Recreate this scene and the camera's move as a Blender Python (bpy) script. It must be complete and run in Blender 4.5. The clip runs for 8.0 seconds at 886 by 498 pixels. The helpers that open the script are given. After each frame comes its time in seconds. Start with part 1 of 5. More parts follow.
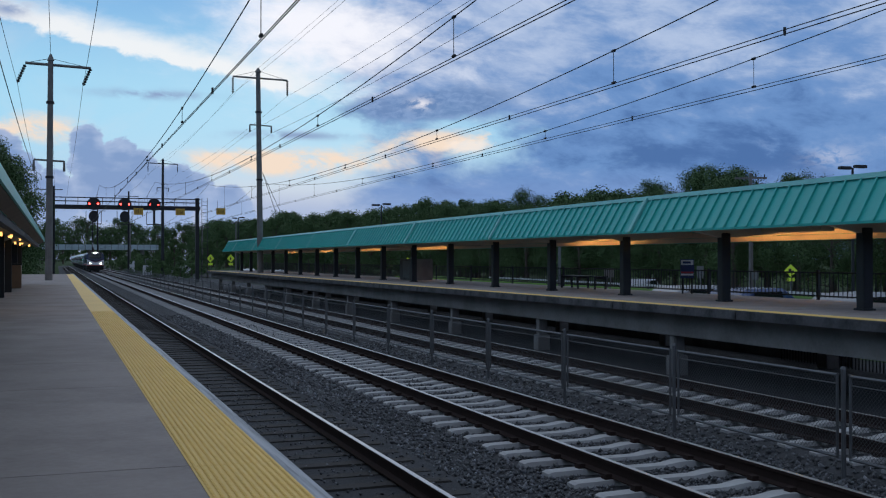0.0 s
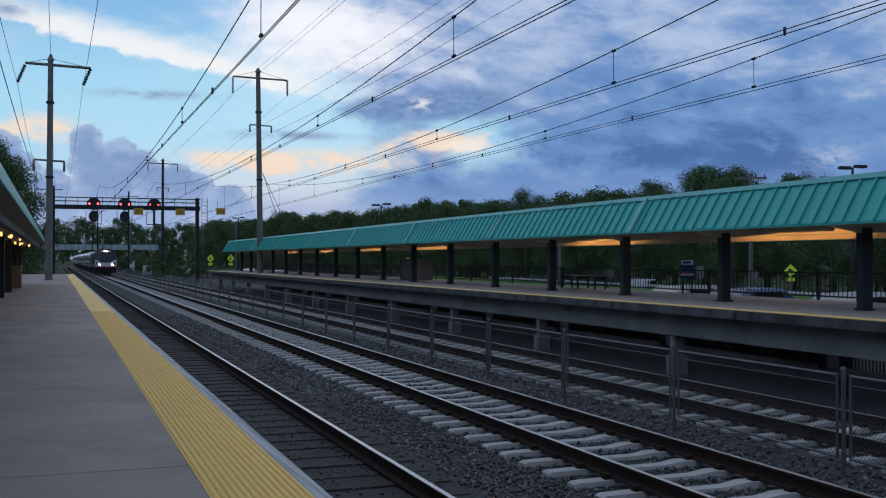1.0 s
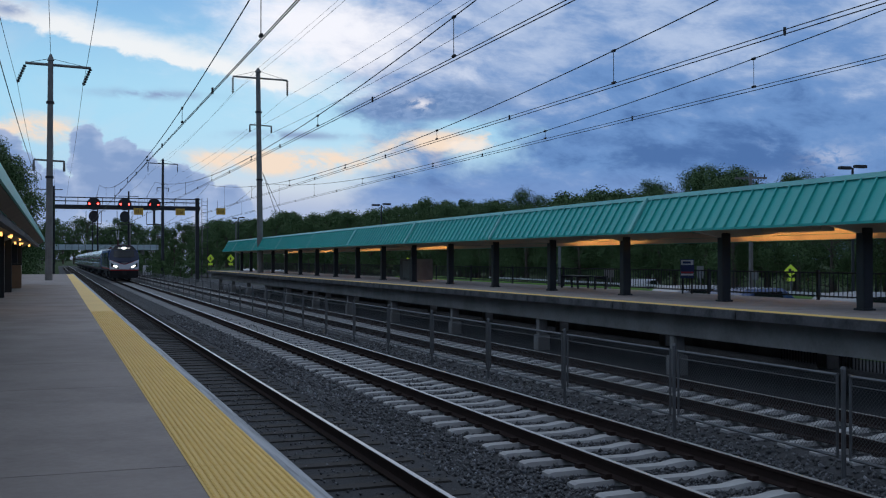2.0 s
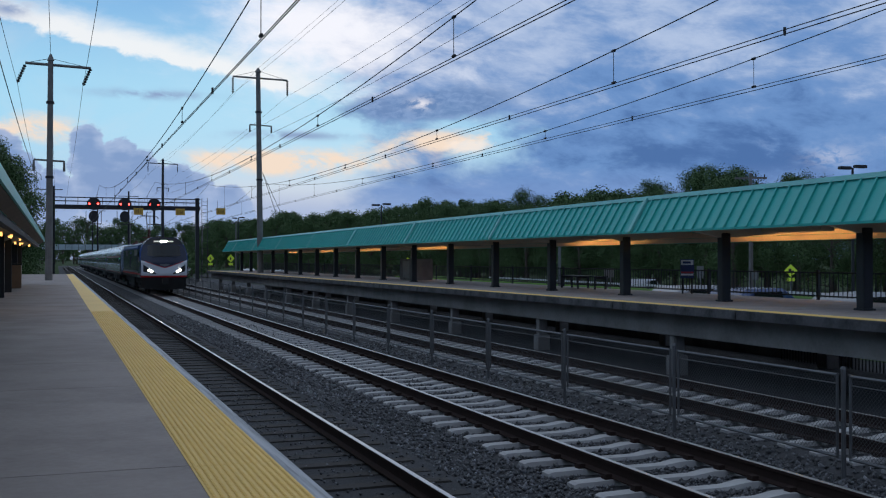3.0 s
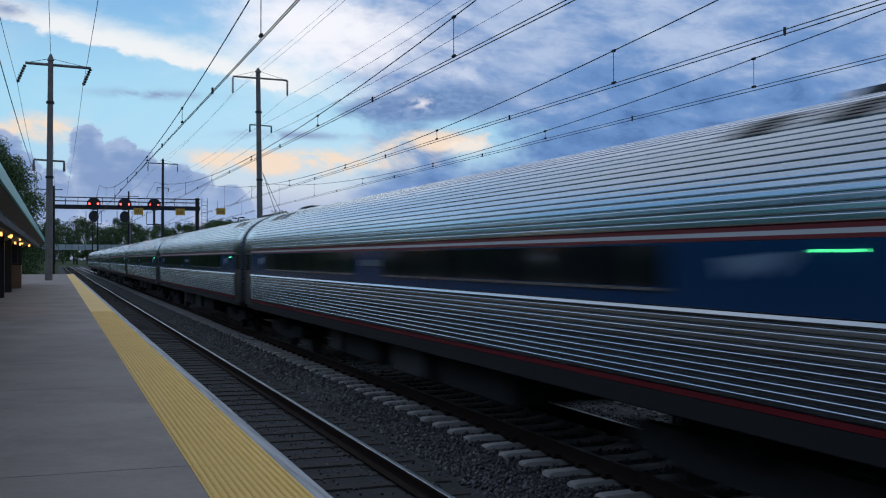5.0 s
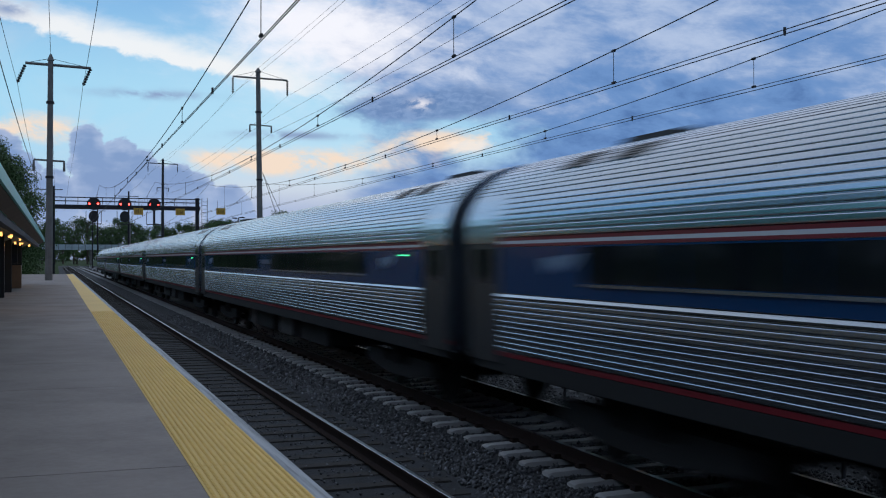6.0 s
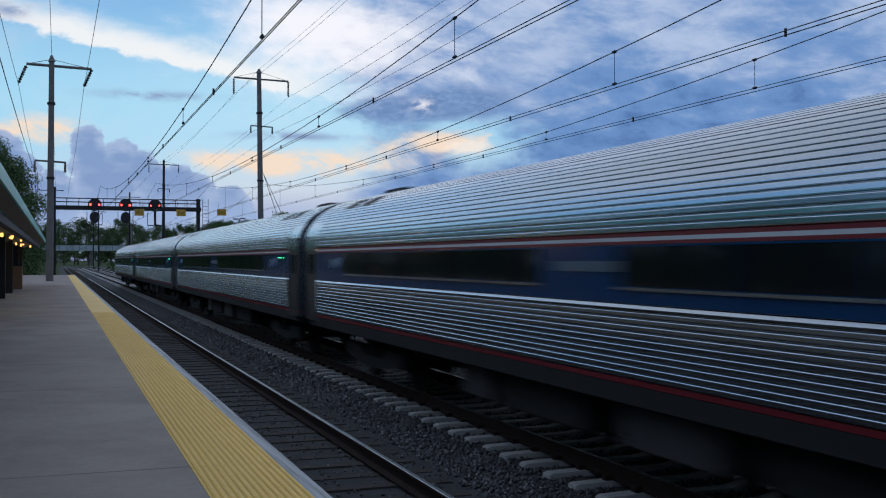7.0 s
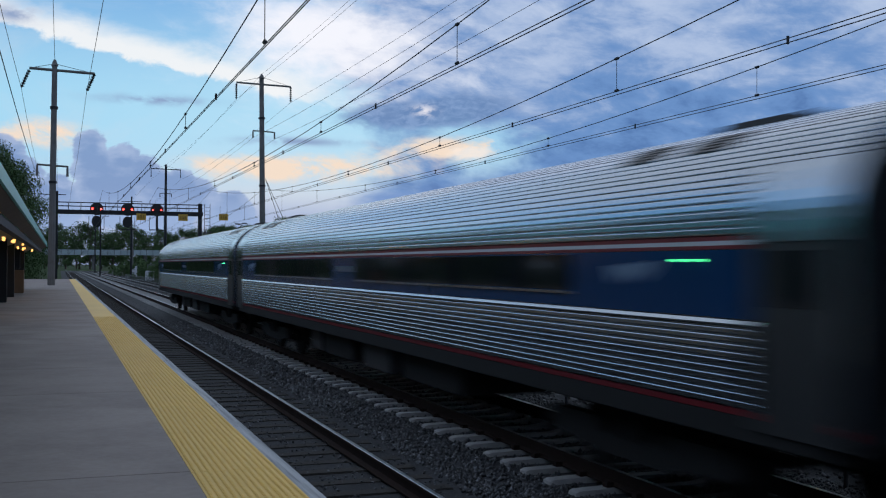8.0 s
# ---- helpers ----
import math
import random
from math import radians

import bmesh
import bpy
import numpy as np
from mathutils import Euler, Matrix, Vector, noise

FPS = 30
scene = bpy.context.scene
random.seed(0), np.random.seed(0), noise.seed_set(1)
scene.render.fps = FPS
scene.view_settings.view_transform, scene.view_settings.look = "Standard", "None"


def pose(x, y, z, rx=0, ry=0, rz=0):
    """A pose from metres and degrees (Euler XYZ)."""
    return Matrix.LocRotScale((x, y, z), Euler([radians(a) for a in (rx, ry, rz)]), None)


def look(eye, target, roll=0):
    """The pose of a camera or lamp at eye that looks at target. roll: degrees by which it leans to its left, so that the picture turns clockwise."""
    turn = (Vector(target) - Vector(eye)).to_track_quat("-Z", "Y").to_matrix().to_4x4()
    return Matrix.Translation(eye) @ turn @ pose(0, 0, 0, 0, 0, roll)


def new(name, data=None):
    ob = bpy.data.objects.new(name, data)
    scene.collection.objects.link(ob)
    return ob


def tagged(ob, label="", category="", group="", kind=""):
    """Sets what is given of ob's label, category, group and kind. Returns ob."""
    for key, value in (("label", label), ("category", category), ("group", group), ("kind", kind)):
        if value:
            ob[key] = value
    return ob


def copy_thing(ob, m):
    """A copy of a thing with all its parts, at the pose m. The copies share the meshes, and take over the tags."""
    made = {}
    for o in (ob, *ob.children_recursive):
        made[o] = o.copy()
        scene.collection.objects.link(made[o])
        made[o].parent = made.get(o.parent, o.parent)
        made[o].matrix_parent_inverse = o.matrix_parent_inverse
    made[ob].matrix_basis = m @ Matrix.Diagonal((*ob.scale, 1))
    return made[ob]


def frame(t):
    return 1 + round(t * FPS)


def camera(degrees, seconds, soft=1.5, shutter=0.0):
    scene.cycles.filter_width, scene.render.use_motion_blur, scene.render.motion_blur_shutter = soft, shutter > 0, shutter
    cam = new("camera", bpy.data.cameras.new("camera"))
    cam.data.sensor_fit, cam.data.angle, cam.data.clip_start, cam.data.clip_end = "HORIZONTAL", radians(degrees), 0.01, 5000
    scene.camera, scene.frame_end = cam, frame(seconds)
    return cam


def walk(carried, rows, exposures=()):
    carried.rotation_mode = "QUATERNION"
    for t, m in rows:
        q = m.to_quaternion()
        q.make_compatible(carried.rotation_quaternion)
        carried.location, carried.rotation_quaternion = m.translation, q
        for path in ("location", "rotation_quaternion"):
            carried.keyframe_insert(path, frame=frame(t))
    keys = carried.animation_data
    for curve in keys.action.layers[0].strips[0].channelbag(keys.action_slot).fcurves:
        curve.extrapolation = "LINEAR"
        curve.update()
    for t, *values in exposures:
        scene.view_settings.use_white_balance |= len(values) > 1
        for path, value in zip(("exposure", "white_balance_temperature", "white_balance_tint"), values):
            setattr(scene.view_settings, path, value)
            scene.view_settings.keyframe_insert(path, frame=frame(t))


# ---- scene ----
cam = camera(45.414, 8.0, soft=1.15, shutter=0.45)
EYE = (0.0, 0.0, 2.211)


def aim(yaw, pitch, roll):
    """Camera pose: yaw to the right of the track, pitch up, roll to the right, in degrees."""
    return (Matrix.Translation(EYE) @ pose(0, 0, 0, 0, 0, -yaw) @ pose(0, 0, 0, 90 + pitch, 0, 0)
            @ pose(0, 0, 0, 0, 0, -roll))


YAW, PITCH, ROLL = 20.037, 0.544, 0.030
walk(cam, [(t, aim(YAW + a, PITCH + b, ROLL + c)) for t, a, b, c in (
    (0.0, 0, 0, 0), (3.0, 0, 0, 0), (6.0, 0, 0, 0), (6.5, 0, 0, 0), (6.8, -0.01, 0.02, 0.0),
    (7.0, -0.045, 0.055, -0.02), (7.2, -0.07, 0.06, -0.04), (7.4, -0.16, 0.07, -0.10),
    (7.6, -0.19, 0.12, -0.16), (7.8, -0.19, 0.22, -0.20), (8.0, -0.13, 0.37, -0.28))],
    exposures=((0.0, 0.0), (8.0, 0.0)))

# ---- sky and light ----
world = bpy.data.worlds.new("dusk_sky")
scene.world = world
world.use_nodes = True
W = world.node_tree
W.nodes.clear()


class Net:
    """Short helper for node trees."""

    def __init__(self, tree):
        self.t = tree

    def add(self, kind, **vals):
        n = self.t.nodes.new(kind)
        for k, v in vals.items():
            if k in n.inputs:
                n.inputs[k].default_value = v
        return n

    def link(self, a, b):
        self.t.links.new(a, b)

    def put(self, sock, v):
        if isinstance(v, bpy.types.NodeSocket):
            self.t.links.new(v, sock)
        else:
            sock.default_value = v

    def math(self, op, a, b=0.0, clamp=False):
        n = self.t.nodes.new("ShaderNodeMath")
        n.operation, n.use_clamp = op, clamp
        self.put(n.inputs[0], a)
        self.put(n.inputs[1], b)
        return n.outputs[0]

    def mix(self, fac, a, b, blend="MIX"):
        n = self.t.nodes.new("ShaderNodeMix")
        n.data_type, n.blend_type = "RGBA", blend
        self.put(n.inputs[0], fac)
        self.put(n.inputs[6], a if isinstance(a, bpy.types.NodeSocket) else (*a, 1))
        self.put(n.inputs[7], b if isinstance(b, bpy.types.NodeSocket) else (*b, 1))
        return n.outputs[2]

    def smooth(self, x, lo, hi):
        n = self.t.nodes.new("ShaderNodeMapRange")
        n.interpolation_type = "SMOOTHSTEP"
        self.put(n.inputs[0], x)
        n.inputs[1].default_value, n.inputs[2].default_value = lo, hi
        return n.outputs[0]

    def noise(self, vec, scale, detail=4, rough=0.55, distort=0.0):
        n = self.t.nodes.new("ShaderNodeTexNoise")
        if vec is not None:
            self.link(vec, n.inputs["Vector"])
        n.inputs["Scale"].default_value, n.inputs["Detail"].default_value = scale, detail
        n.inputs["Roughness"].default_value, n.inputs["Distortion"].default_value = rough, distort
        return n.outputs["Fac"]


def build_sky():
    k = Net(W)
    tc = k.add("ShaderNodeTexCoord")
    sep = k.add("ShaderNodeSeparateXYZ")
    k.link(tc.outputs["Generated"], sep.inputs[0])
    x, y, z = sep.outputs
    az = k.math("MULTIPLY", k.math("ARCTAN2", x, y), 57.296)      # degrees right of the track
    el = k.math("MULTIPLY", k.math("ARCSINE", z), 57.296)
    cu = k.add("ShaderNodeCombineXYZ")
    k.put(cu.inputs[0], az)
    k.put(cu.inputs[1], k.math("MULTIPLY", el, 1.9))
    flat = cu.outputs[0]
    puff = k.noise(flat, 0.13, 7, 0.55, 0.35)
    fine = k.noise(flat, 0.42, 8, 0.6, 0.3)
    lump = k.noise(flat, 0.55, 5, 0.5, 0.2)
    curl = k.noise(flat, 1.5, 6, 0.6, 0.4)

    def blob(a, e, wa, we):
        da = k.math("DIVIDE", k.math("SUBTRACT", az, a), wa)
        de = k.math("DIVIDE", k.math("SUBTRACT", el, e), we)
        q = k.math("ADD", k.math("MULTIPLY", da, da), k.math("MULTIPLY", de, de))
        return k.math("POWER", 2.718, k.math("MULTIPLY", q, -1.0))

    # clear evening air
    sky = k.add("ShaderNodeTexSky")
    sky.sky_type, sky.sun_disc = "NISHITA", False
    sky.sun_elevation, sky.sun_rotation = radians(4), radians(12)
    low = k.mix(k.smooth(el, 1.5, 7), (0.42, 0.52, 0.68), (0.31, 0.62, 0.84))
    clear = k.mix(k.smooth(el, 8, 15), low, (0.16, 0.40, 0.72))
    clear = k.mix(k.smooth(el, 18, 60), clear, (0.10, 0.24, 0.50))
    clear = k.mix(0.004, clear, sky.outputs[0], "ADD")
    veil = k.noise(flat, 0.10, 6, 0.6, 0.6)
    clear = k.mix(k.math("MULTIPLY", k.smooth(veil, 0.48, 0.68), 0.35), clear, (0.62, 0.68, 0.76))
    # cloud deck: heavy and blue-grey towards the right and behind, in long flat drifts
    grain = k.math("ADD", k.math("MULTIPLY", puff, 0.72), k.math("MULTIPLY", fine, 0.28))
    cd = k.add("ShaderNodeCombineXYZ")
    k.put(cd.inputs[0], k.math("ADD", az, k.math("MULTIPLY", el, 0.5)))
    k.put(cd.inputs[1], k.math("MULTIPLY", el, 2.1))
    drift = cd.outputs[0]
    roll = k.noise(drift, 0.12, 8, 0.6, 0.25)
    tuft = k.noise(drift, 0.36, 8, 0.62, 0.3)
    shade = k.math("ADD", k.math("MULTIPLY", roll, 0.60), k.math("MULTIPLY", tuft, 0.40))
    shade = k.math("ADD", shade, k.math("MULTIPLY", k.smooth(el, 5.0, 13.0), 0.14))
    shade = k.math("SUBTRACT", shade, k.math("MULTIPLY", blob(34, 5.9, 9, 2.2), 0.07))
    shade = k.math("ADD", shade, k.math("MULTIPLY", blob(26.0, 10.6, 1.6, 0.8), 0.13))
    deck_col = k.mix(k.smooth(shade, 0.37, 0.52), (0.072, 0.158, 0.37), (0.140, 0.270, 0.54))
    deck_col = k.mix(k.smooth(shade, 0.50, 0.74), deck_col, (0.42, 0.52, 0.72))
    deck_col = k.mix(k.math("MULTIPLY", k.smooth(el, 5.2, 3.4), 0.55), deck_col, (0.20, 0.31, 0.58))
    behind = k.math("ADD", k.smooth(az, 9, 19), k.smooth(k.math("MULTIPLY", az, -1.0), 50, 110))
    cover = k.math("ADD", behind, k.math("MULTIPLY", k.math("SUBTRACT", grain, 0.5), 1.8))
    edge = k.math("SUBTRACT", cover, k.math("MULTIPLY", blob(19, 6.2, 9, 2.4), 0.55))
    col = k.mix(k.smooth(edge, 0.30, 0.75), clear, deck_col)
    # bright lit cloud high over the line, and the streak that runs down from it
    lift = k.math("MULTIPLY", blob(14.0, 11.9, 7.0, 3.4), k.math("ADD", -0.25, k.math("MULTIPLY", grain, 2.4)))
    lift = k.math("ADD", lift, k.math("MULTIPLY", k.math("SUBTRACT", tuft, 0.5), 1.1))
    col = k.mix(k.smooth(lift, 0.10, 1.15), col, (0.86, 0.87, 0.94))
    line = k.math("SUBTRACT", el, k.math("SUBTRACT", 11.75, k.math("MULTIPLY", az, 0.205)))
    line = k.math("SUBTRACT", line, k.math("MULTIPLY", k.math("SUBTRACT", fine, 0.5), 1.6))
    under = k.smooth(line, -0.62, -0.30)
    over = k.math("SUBTRACT", 1.0, k.smooth(line, 0.0, 1.5))
    streak = k.math("MULTIPLY", k.math("MULTIPLY", under, over), k.math("SUBTRACT", 1.0, k.smooth(az, 10.5, 15.5)))
    streak = k.math("MULTIPLY", streak, k.smooth(az, -30, -3))
    col = k.mix(k.math("MULTIPLY", streak, 0.92), col, (0.86, 0.87, 0.88))
    # warm light along the low breaks
    warm = k.math("ADD", blob(10.5, 5.2, 4.5, 0.75), k.math("ADD", blob(20.0, 6.35, 3.6, 0.62), blob(-1.0, 6.6, 2.6, 0.75)))
    warm = k.math("ADD", warm, k.math("MULTIPLY", blob(15.5, 5.1, 5, 0.7), 0.5))
    warm = k.math("MULTIPLY", warm, k.math("SUBTRACT", 1.0, k.smooth(k.math("ADD", az, k.math("MULTIPLY", k.math("SUBTRACT", curl, 0.5), 3.0)), 22.4, 23.0)))
    warm = k.math("MULTIPLY", warm, k.math("ADD", k.math("MULTIPLY", tuft, 3.4), -0.85))
    col = k.mix(k.smooth(warm, 0.15, 0.85), col, (0.86, 0.70, 0.57))
    glare = k.math("ADD", blob(21.3, 6.1, 1.6, 0.5), k.math("MULTIPLY", k.math("SUBTRACT", curl, 0.5), 0.9))
    col = k.mix(k.math("MULTIPLY", k.smooth(glare, 0.35, 0.9), 0.75), col, (0.93, 0.80, 0.70))
    # small dark shreds and one heavy dark bank
    bank = k.math("ADD", k.math("ADD", blob(17.6, 8.1, 3.6, 0.75), k.math("MULTIPLY", blob(21.5, 8.6, 3.0, 0.9), 0.8)), k.math("MULTIPLY", k.math("SUBTRACT", k.math("ADD", k.math("MULTIPLY", lump, 0.5), k.math("MULTIPLY", curl, 0.5)), 0.5), 1.3))
    col = k.mix(k.math("MULTIPLY", k.smooth(bank, 0.20, 0.75), 0.9), col, k.mix(k.smooth(curl, 0.35, 0.7), (0.135, 0.235, 0.45), (0.22, 0.335, 0.57)))
    shred = k.math("ADD", blob(4.6, 8.55, 2.6, 0.24), k.math("ADD", blob(11.8, 6.6, 3.0, 0.22), blob(-2.2, 12.4, 1.2, 0.4)))
    col = k.mix(k.math("MULTIPLY", shred, k.smooth(fine, 0.35, 0.6), True), col, (0.25, 0.34, 0.54))
    spark = k.math("ADD", k.math("MULTIPLY", blob(18.85, 8.35, 0.6, 0.28), 1.0), k.math("MULTIPLY", blob(40.3, 5.2, 1.2, 0.5), 0.35))
    col = k.mix(k.math("MULTIPLY", spark, k.smooth(curl, 0.36, 0.56), True), col, (0.72, 0.72, 0.80))
    # heaped clouds low over the track: piled puffs with crisp crowns
    pile = None
    for a, e, r in ((-2.9, 5.3, 1.4), (-1.9, 4.2, 1.3), (1.45, 6.0, 0.95), (1.7, 4.9, 1.3), (3.0, 5.35, 1.05), (4.0, 4.7, 1.1), (2.5, 3.8, 2.0),
                    (5.9, 4.25, 0.95), (6.9, 3.6, 1.1), (5.0, 3.1, 2.0), (8.6, 2.5, 1.5), (-0.3, 3.0, 1.6)):
        da, de = k.math("SUBTRACT", az, a), k.math("SUBTRACT", el, e)
        dist = k.math("SQRT", k.math("ADD", k.math("MULTIPLY", da, da), k.math("MULTIPLY", de, de)))
        d = k.math("SUBTRACT", r, dist)
        pile = d if pile is None else k.math("MAXIMUM", pile, d)
    pile = k.math("ADD", pile, k.math("MULTIPLY", k.math("SUBTRACT", lump, 0.5), 0.9))
    pile = k.math("ADD", pile, k.math("MULTIPLY", k.math("SUBTRACT", curl, 0.5), 0.5))
    heap = k.smooth(pile, -0.02, 0.17)
    body = k.math("ADD", k.math("MULTIPLY", pile, 0.55), k.math("MULTIPLY", k.math("SUBTRACT", lump, 0.5), 1.9))
    lit = k.mix(k.smooth(body, -0.25, 0.55), (0.36, 0.45, 0.66), (0.195, 0.295, 0.53))
    lit = k.mix(k.smooth(el, 3.6, 1.0), lit, (0.29, 0.395, 0.62))
    col = k.mix(k.math("MULTIPLY", heap, 0.92), col, lit)
    # pale blue haze along the horizon
    col = k.mix(k.math("MULTIPLY", k.smooth(el, 4.1, 2.4), k.math("MULTIPLY", k.smooth(az, 24, 12), 0.75)), col, (0.31, 0.42, 0.65))
    # overhead and behind: pale evening overcast; brighter unseen sky added at left for train reflections
    west = k.math("MULTIPLY", k.smooth(az, -5, -35), k.smooth(az, -165, -120))
    above = k.mix(k.smooth(grain, 0.35, 0.65), (0.235, 0.315, 0.44), (0.37, 0.435, 0.54))
    above = k.mix(west, above, k.mix(k.smooth(grain, 0.40, 0.60), (0.20, 0.32, 0.54), (0.66, 0.76, 0.92)))
    col = k.mix(k.smooth(el, 16, 32), col, above)
    # below the horizon
    col = k.mix(k.smooth(el, -1.5, 0.0), (0.04, 0.05, 0.06), col)
    bg = k.add("ShaderNodeBackground")
    k.link(col, bg.inputs[0])
    bg.inputs[1].default_value = 1.06
    out = k.add("ShaderNodeOutputWorld")
    k.link(bg.outputs[0], out.inputs[0])


build_sky()
sun = new("sun", bpy.data.lights.new("sun", "SUN"))
sun.data.energy, sun.data.angle, sun.data.color = 0.15, radians(60), (1.0, 0.93, 0.85)
sun.matrix_world = look((0, 0, 60), Vector((0, 0, 60)) - Vector((math.sin(radians(12)), math.cos(radians(12)), 0.28)))

# ---- materials ----
MATS = {}


def mat(name, col, rough=0.7, metal=0.0, var=0.25, scale=3.0, fine=40.0, bump=0.0, tint=None, piece=0.0,
        coat=0.0, spec=0.5, glow=None, strength=0.0, stretch=(1, 1, 1), skew=1.0):
    """A surface with stains at one scale and grain at another, in metres of the object's own space."""
    if name in MATS:
        return MATS[name]
    m = MATS[name] = bpy.data.materials.new(name)
    m.use_nodes = True
    k = Net(m.node_tree)
    b = m.node_tree.nodes["Principled BSDF"]
    tc = k.add("ShaderNodeTexCoord")
    mp = k.add("ShaderNodeMapping")
    mp.inputs["Scale"].default_value = stretch
    k.link(tc.outputs["Object"], mp.inputs[0])
    v = mp.outputs[0]
    big, small = k.noise(v, scale, 5, 0.6, 0.2), k.noise(v, fine, 3, 0.6)
    tint = tint or tuple(c * 0.55 for c in col)
    f = k.math("ADD", k.math("MULTIPLY", k.smooth(big, 0.35, 0.7), var),
               k.math("MULTIPLY", k.math("SUBTRACT", small, 0.35), var * 0.9), True)
    c = k.mix(f, col, tint)
    if piece:
        oi = k.add("ShaderNodeObjectInfo")
        ge = k.add("ShaderNodeNewGeometry")
        r = k.math("FRACT", k.math("ADD", oi.outputs["Random"], ge.outputs["Random Per Island"]))
        c = k.mix(k.math("MULTIPLY", k.math("POWER", r, skew), piece), c, tint)
    k.link(c, b.inputs["Base Color"])
    b.inputs["Metallic"].default_value = metal
    b.inputs["Specular IOR Level"].default_value = spec
    b.inputs["Coat Weight"].default_value = coat
    k.put(b.inputs["Roughness"], k.math("ADD", k.math("MULTIPLY", small, 0.2 * rough), rough * 0.9, True))
    if bump:
        bn = k.add("ShaderNodeBump")
        bn.inputs["Strength"].default_value, bn.inputs["Distance"].default_value = 0.6, bump
        k.link(small, bn.inputs["Height"])
        k.link(bn.outputs[0], b.inputs["Normal"])
    if glow:
        b.inputs["Emission Color"].default_value = (*glow, 1)
        b.inputs["Emission Strength"].default_value = strength
    return m


CONCRETE = mat("concrete", (0.40, 0.335, 0.305), 0.85, var=0.7, scale=1.1, fine=24, bump=0.002, tint=(0.25, 0.205, 0.185), piece=0.35)
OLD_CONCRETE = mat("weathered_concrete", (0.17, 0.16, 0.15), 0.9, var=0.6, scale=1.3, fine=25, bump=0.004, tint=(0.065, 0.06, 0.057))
GIRDER = mat("girder_concrete", (0.27, 0.255, 0.245), 0.9, var=0.6, scale=0.9, fine=18, bump=0.004, tint=(0.13, 0.12, 0.115))
TACTILE = mat("yellow_tactile", (0.97, 0.63, 0.17), 0.6, var=0.4, scale=2.0, fine=30, tint=(0.84, 0.53, 0.14), piece=0.5)
NOSING = mat("pale_nosing", (0.50, 0.50, 0.52), 0.6, var=0.9, scale=1.5, fine=20, tint=(0.16, 0.16, 0.17), stretch=(22, 0.5, 8))
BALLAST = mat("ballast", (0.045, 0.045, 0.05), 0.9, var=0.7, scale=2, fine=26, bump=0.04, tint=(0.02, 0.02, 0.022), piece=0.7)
STONE = mat("ballast_stone", (0.50, 0.50, 0.54), 0.5, var=0.2, scale=6, fine=60, tint=(0.014, 0.014, 0.016), piece=1.0, skew=0.11, spec=0.6)
TIE_C = mat("concrete_tie", (0.47, 0.46, 0.45), 0.85, var=0.4, scale=4, fine=50, bump=0.003, tint=(0.27, 0.255, 0.25), piece=0.4)
TIE_W = mat("timber_tie", (0.05, 0.042, 0.036), 0.9, var=0.5, scale=3, fine=30, bump=0.008, tint=(0.022, 0.019, 0.017), piece=0.5, stretch=(1, 6, 6))
RAIL = mat("rail_side", (0.034, 0.021, 0.018), 0.95, 0.0, var=0.4, scale=5, fine=60, tint=(0.02, 0.014, 0.012), spec=0.15)
RAILTOP = mat("rail_head", (0.45, 0.44, 0.43), 0.28, 1.0, var=0.3, scale=2, fine=60, tint=(0.35, 0.33, 0.3))
GREEN = mat("green_metal_roof", (0.035, 0.42, 0.37), 0.42, 0.0, var=0.3, scale=0.6, fine=12, tint=(0.025, 0.30, 0.27), piece=0.2)
GREEN_TRIM = mat("pale_green_trim", (0.16, 0.50, 0.46), 0.4, var=0.2, scale=1, fine=20)
DARKPAINT = mat("dark_painted_steel", (0.013, 0.014, 0.017), 0.5, var=0.3, scale=2, fine=40)
BLACK = mat("black_steel", (0.012, 0.012, 0.014), 0.6, var=0.3, scale=2, fine=40)
FENCE_STEEL = mat("dull_fence_steel", (0.14, 0.14, 0.145), 0.55, 0.5, var=0.5, scale=3, fine=50)
GALV = mat("galvanised_steel", (0.19, 0.19, 0.19), 0.5, 0.6, var=0.4, scale=3, fine=50)
WOODBEAM = mat("cream_soffit", (0.55, 0.50, 0.42), 0.7, var=0.2, scale=1, fine=20)
WIRE = mat("wire", (0.03, 0.03, 0.032), 0.6, 0.4, var=0.1)
POLE = mat("weathered_pole", (0.20, 0.19, 0.18), 0.75, 0.2, var=0.5, scale=1.5, fine=25, tint=(0.10, 0.09, 0.085))
WHITE = mat("white_paint", (0.72, 0.72, 0.72), 0.5, var=0.2, scale=2, fine=30)
ORANGE = mat("orange_plate", (0.62, 0.36, 0.05), 0.6, var=0.3, scale=3, fine=30)
GRASS = mat("rough_grass", (0.055, 0.085, 0.03), 0.95, spec=0.1, var=0.6, scale=0.4, fine=8, bump=0.05, tint=(0.03, 0.045, 0.018))
ASPHALT = mat("asphalt", (0.05, 0.05, 0.053), 0.95, spec=0.1, var=0.4, scale=0.5, fine=30)
LEAF = mat("leaf", (0.105, 0.17, 0.065), 0.75, var=0.5, scale=0.6, fine=6, tint=(0.035, 0.068, 0.022), piece=0.7, spec=0.2)
BARK = mat("bark", (0.09, 0.07, 0.055), 0.9, var=0.5, scale=3, fine=20, bump=0.02)
REDLAMP = mat("red_signal_lamp", (0.5, 0.02, 0.02), 0.4, glow=(1.0, 0.06, 0.05), strength=7.0)
SPECKGLOW = mat("sodium_speck", (0.9, 0.6, 0.3), 0.4, glow=(1.0, 0.45, 0.12), strength=2.2)

# ---- mesh helpers ----


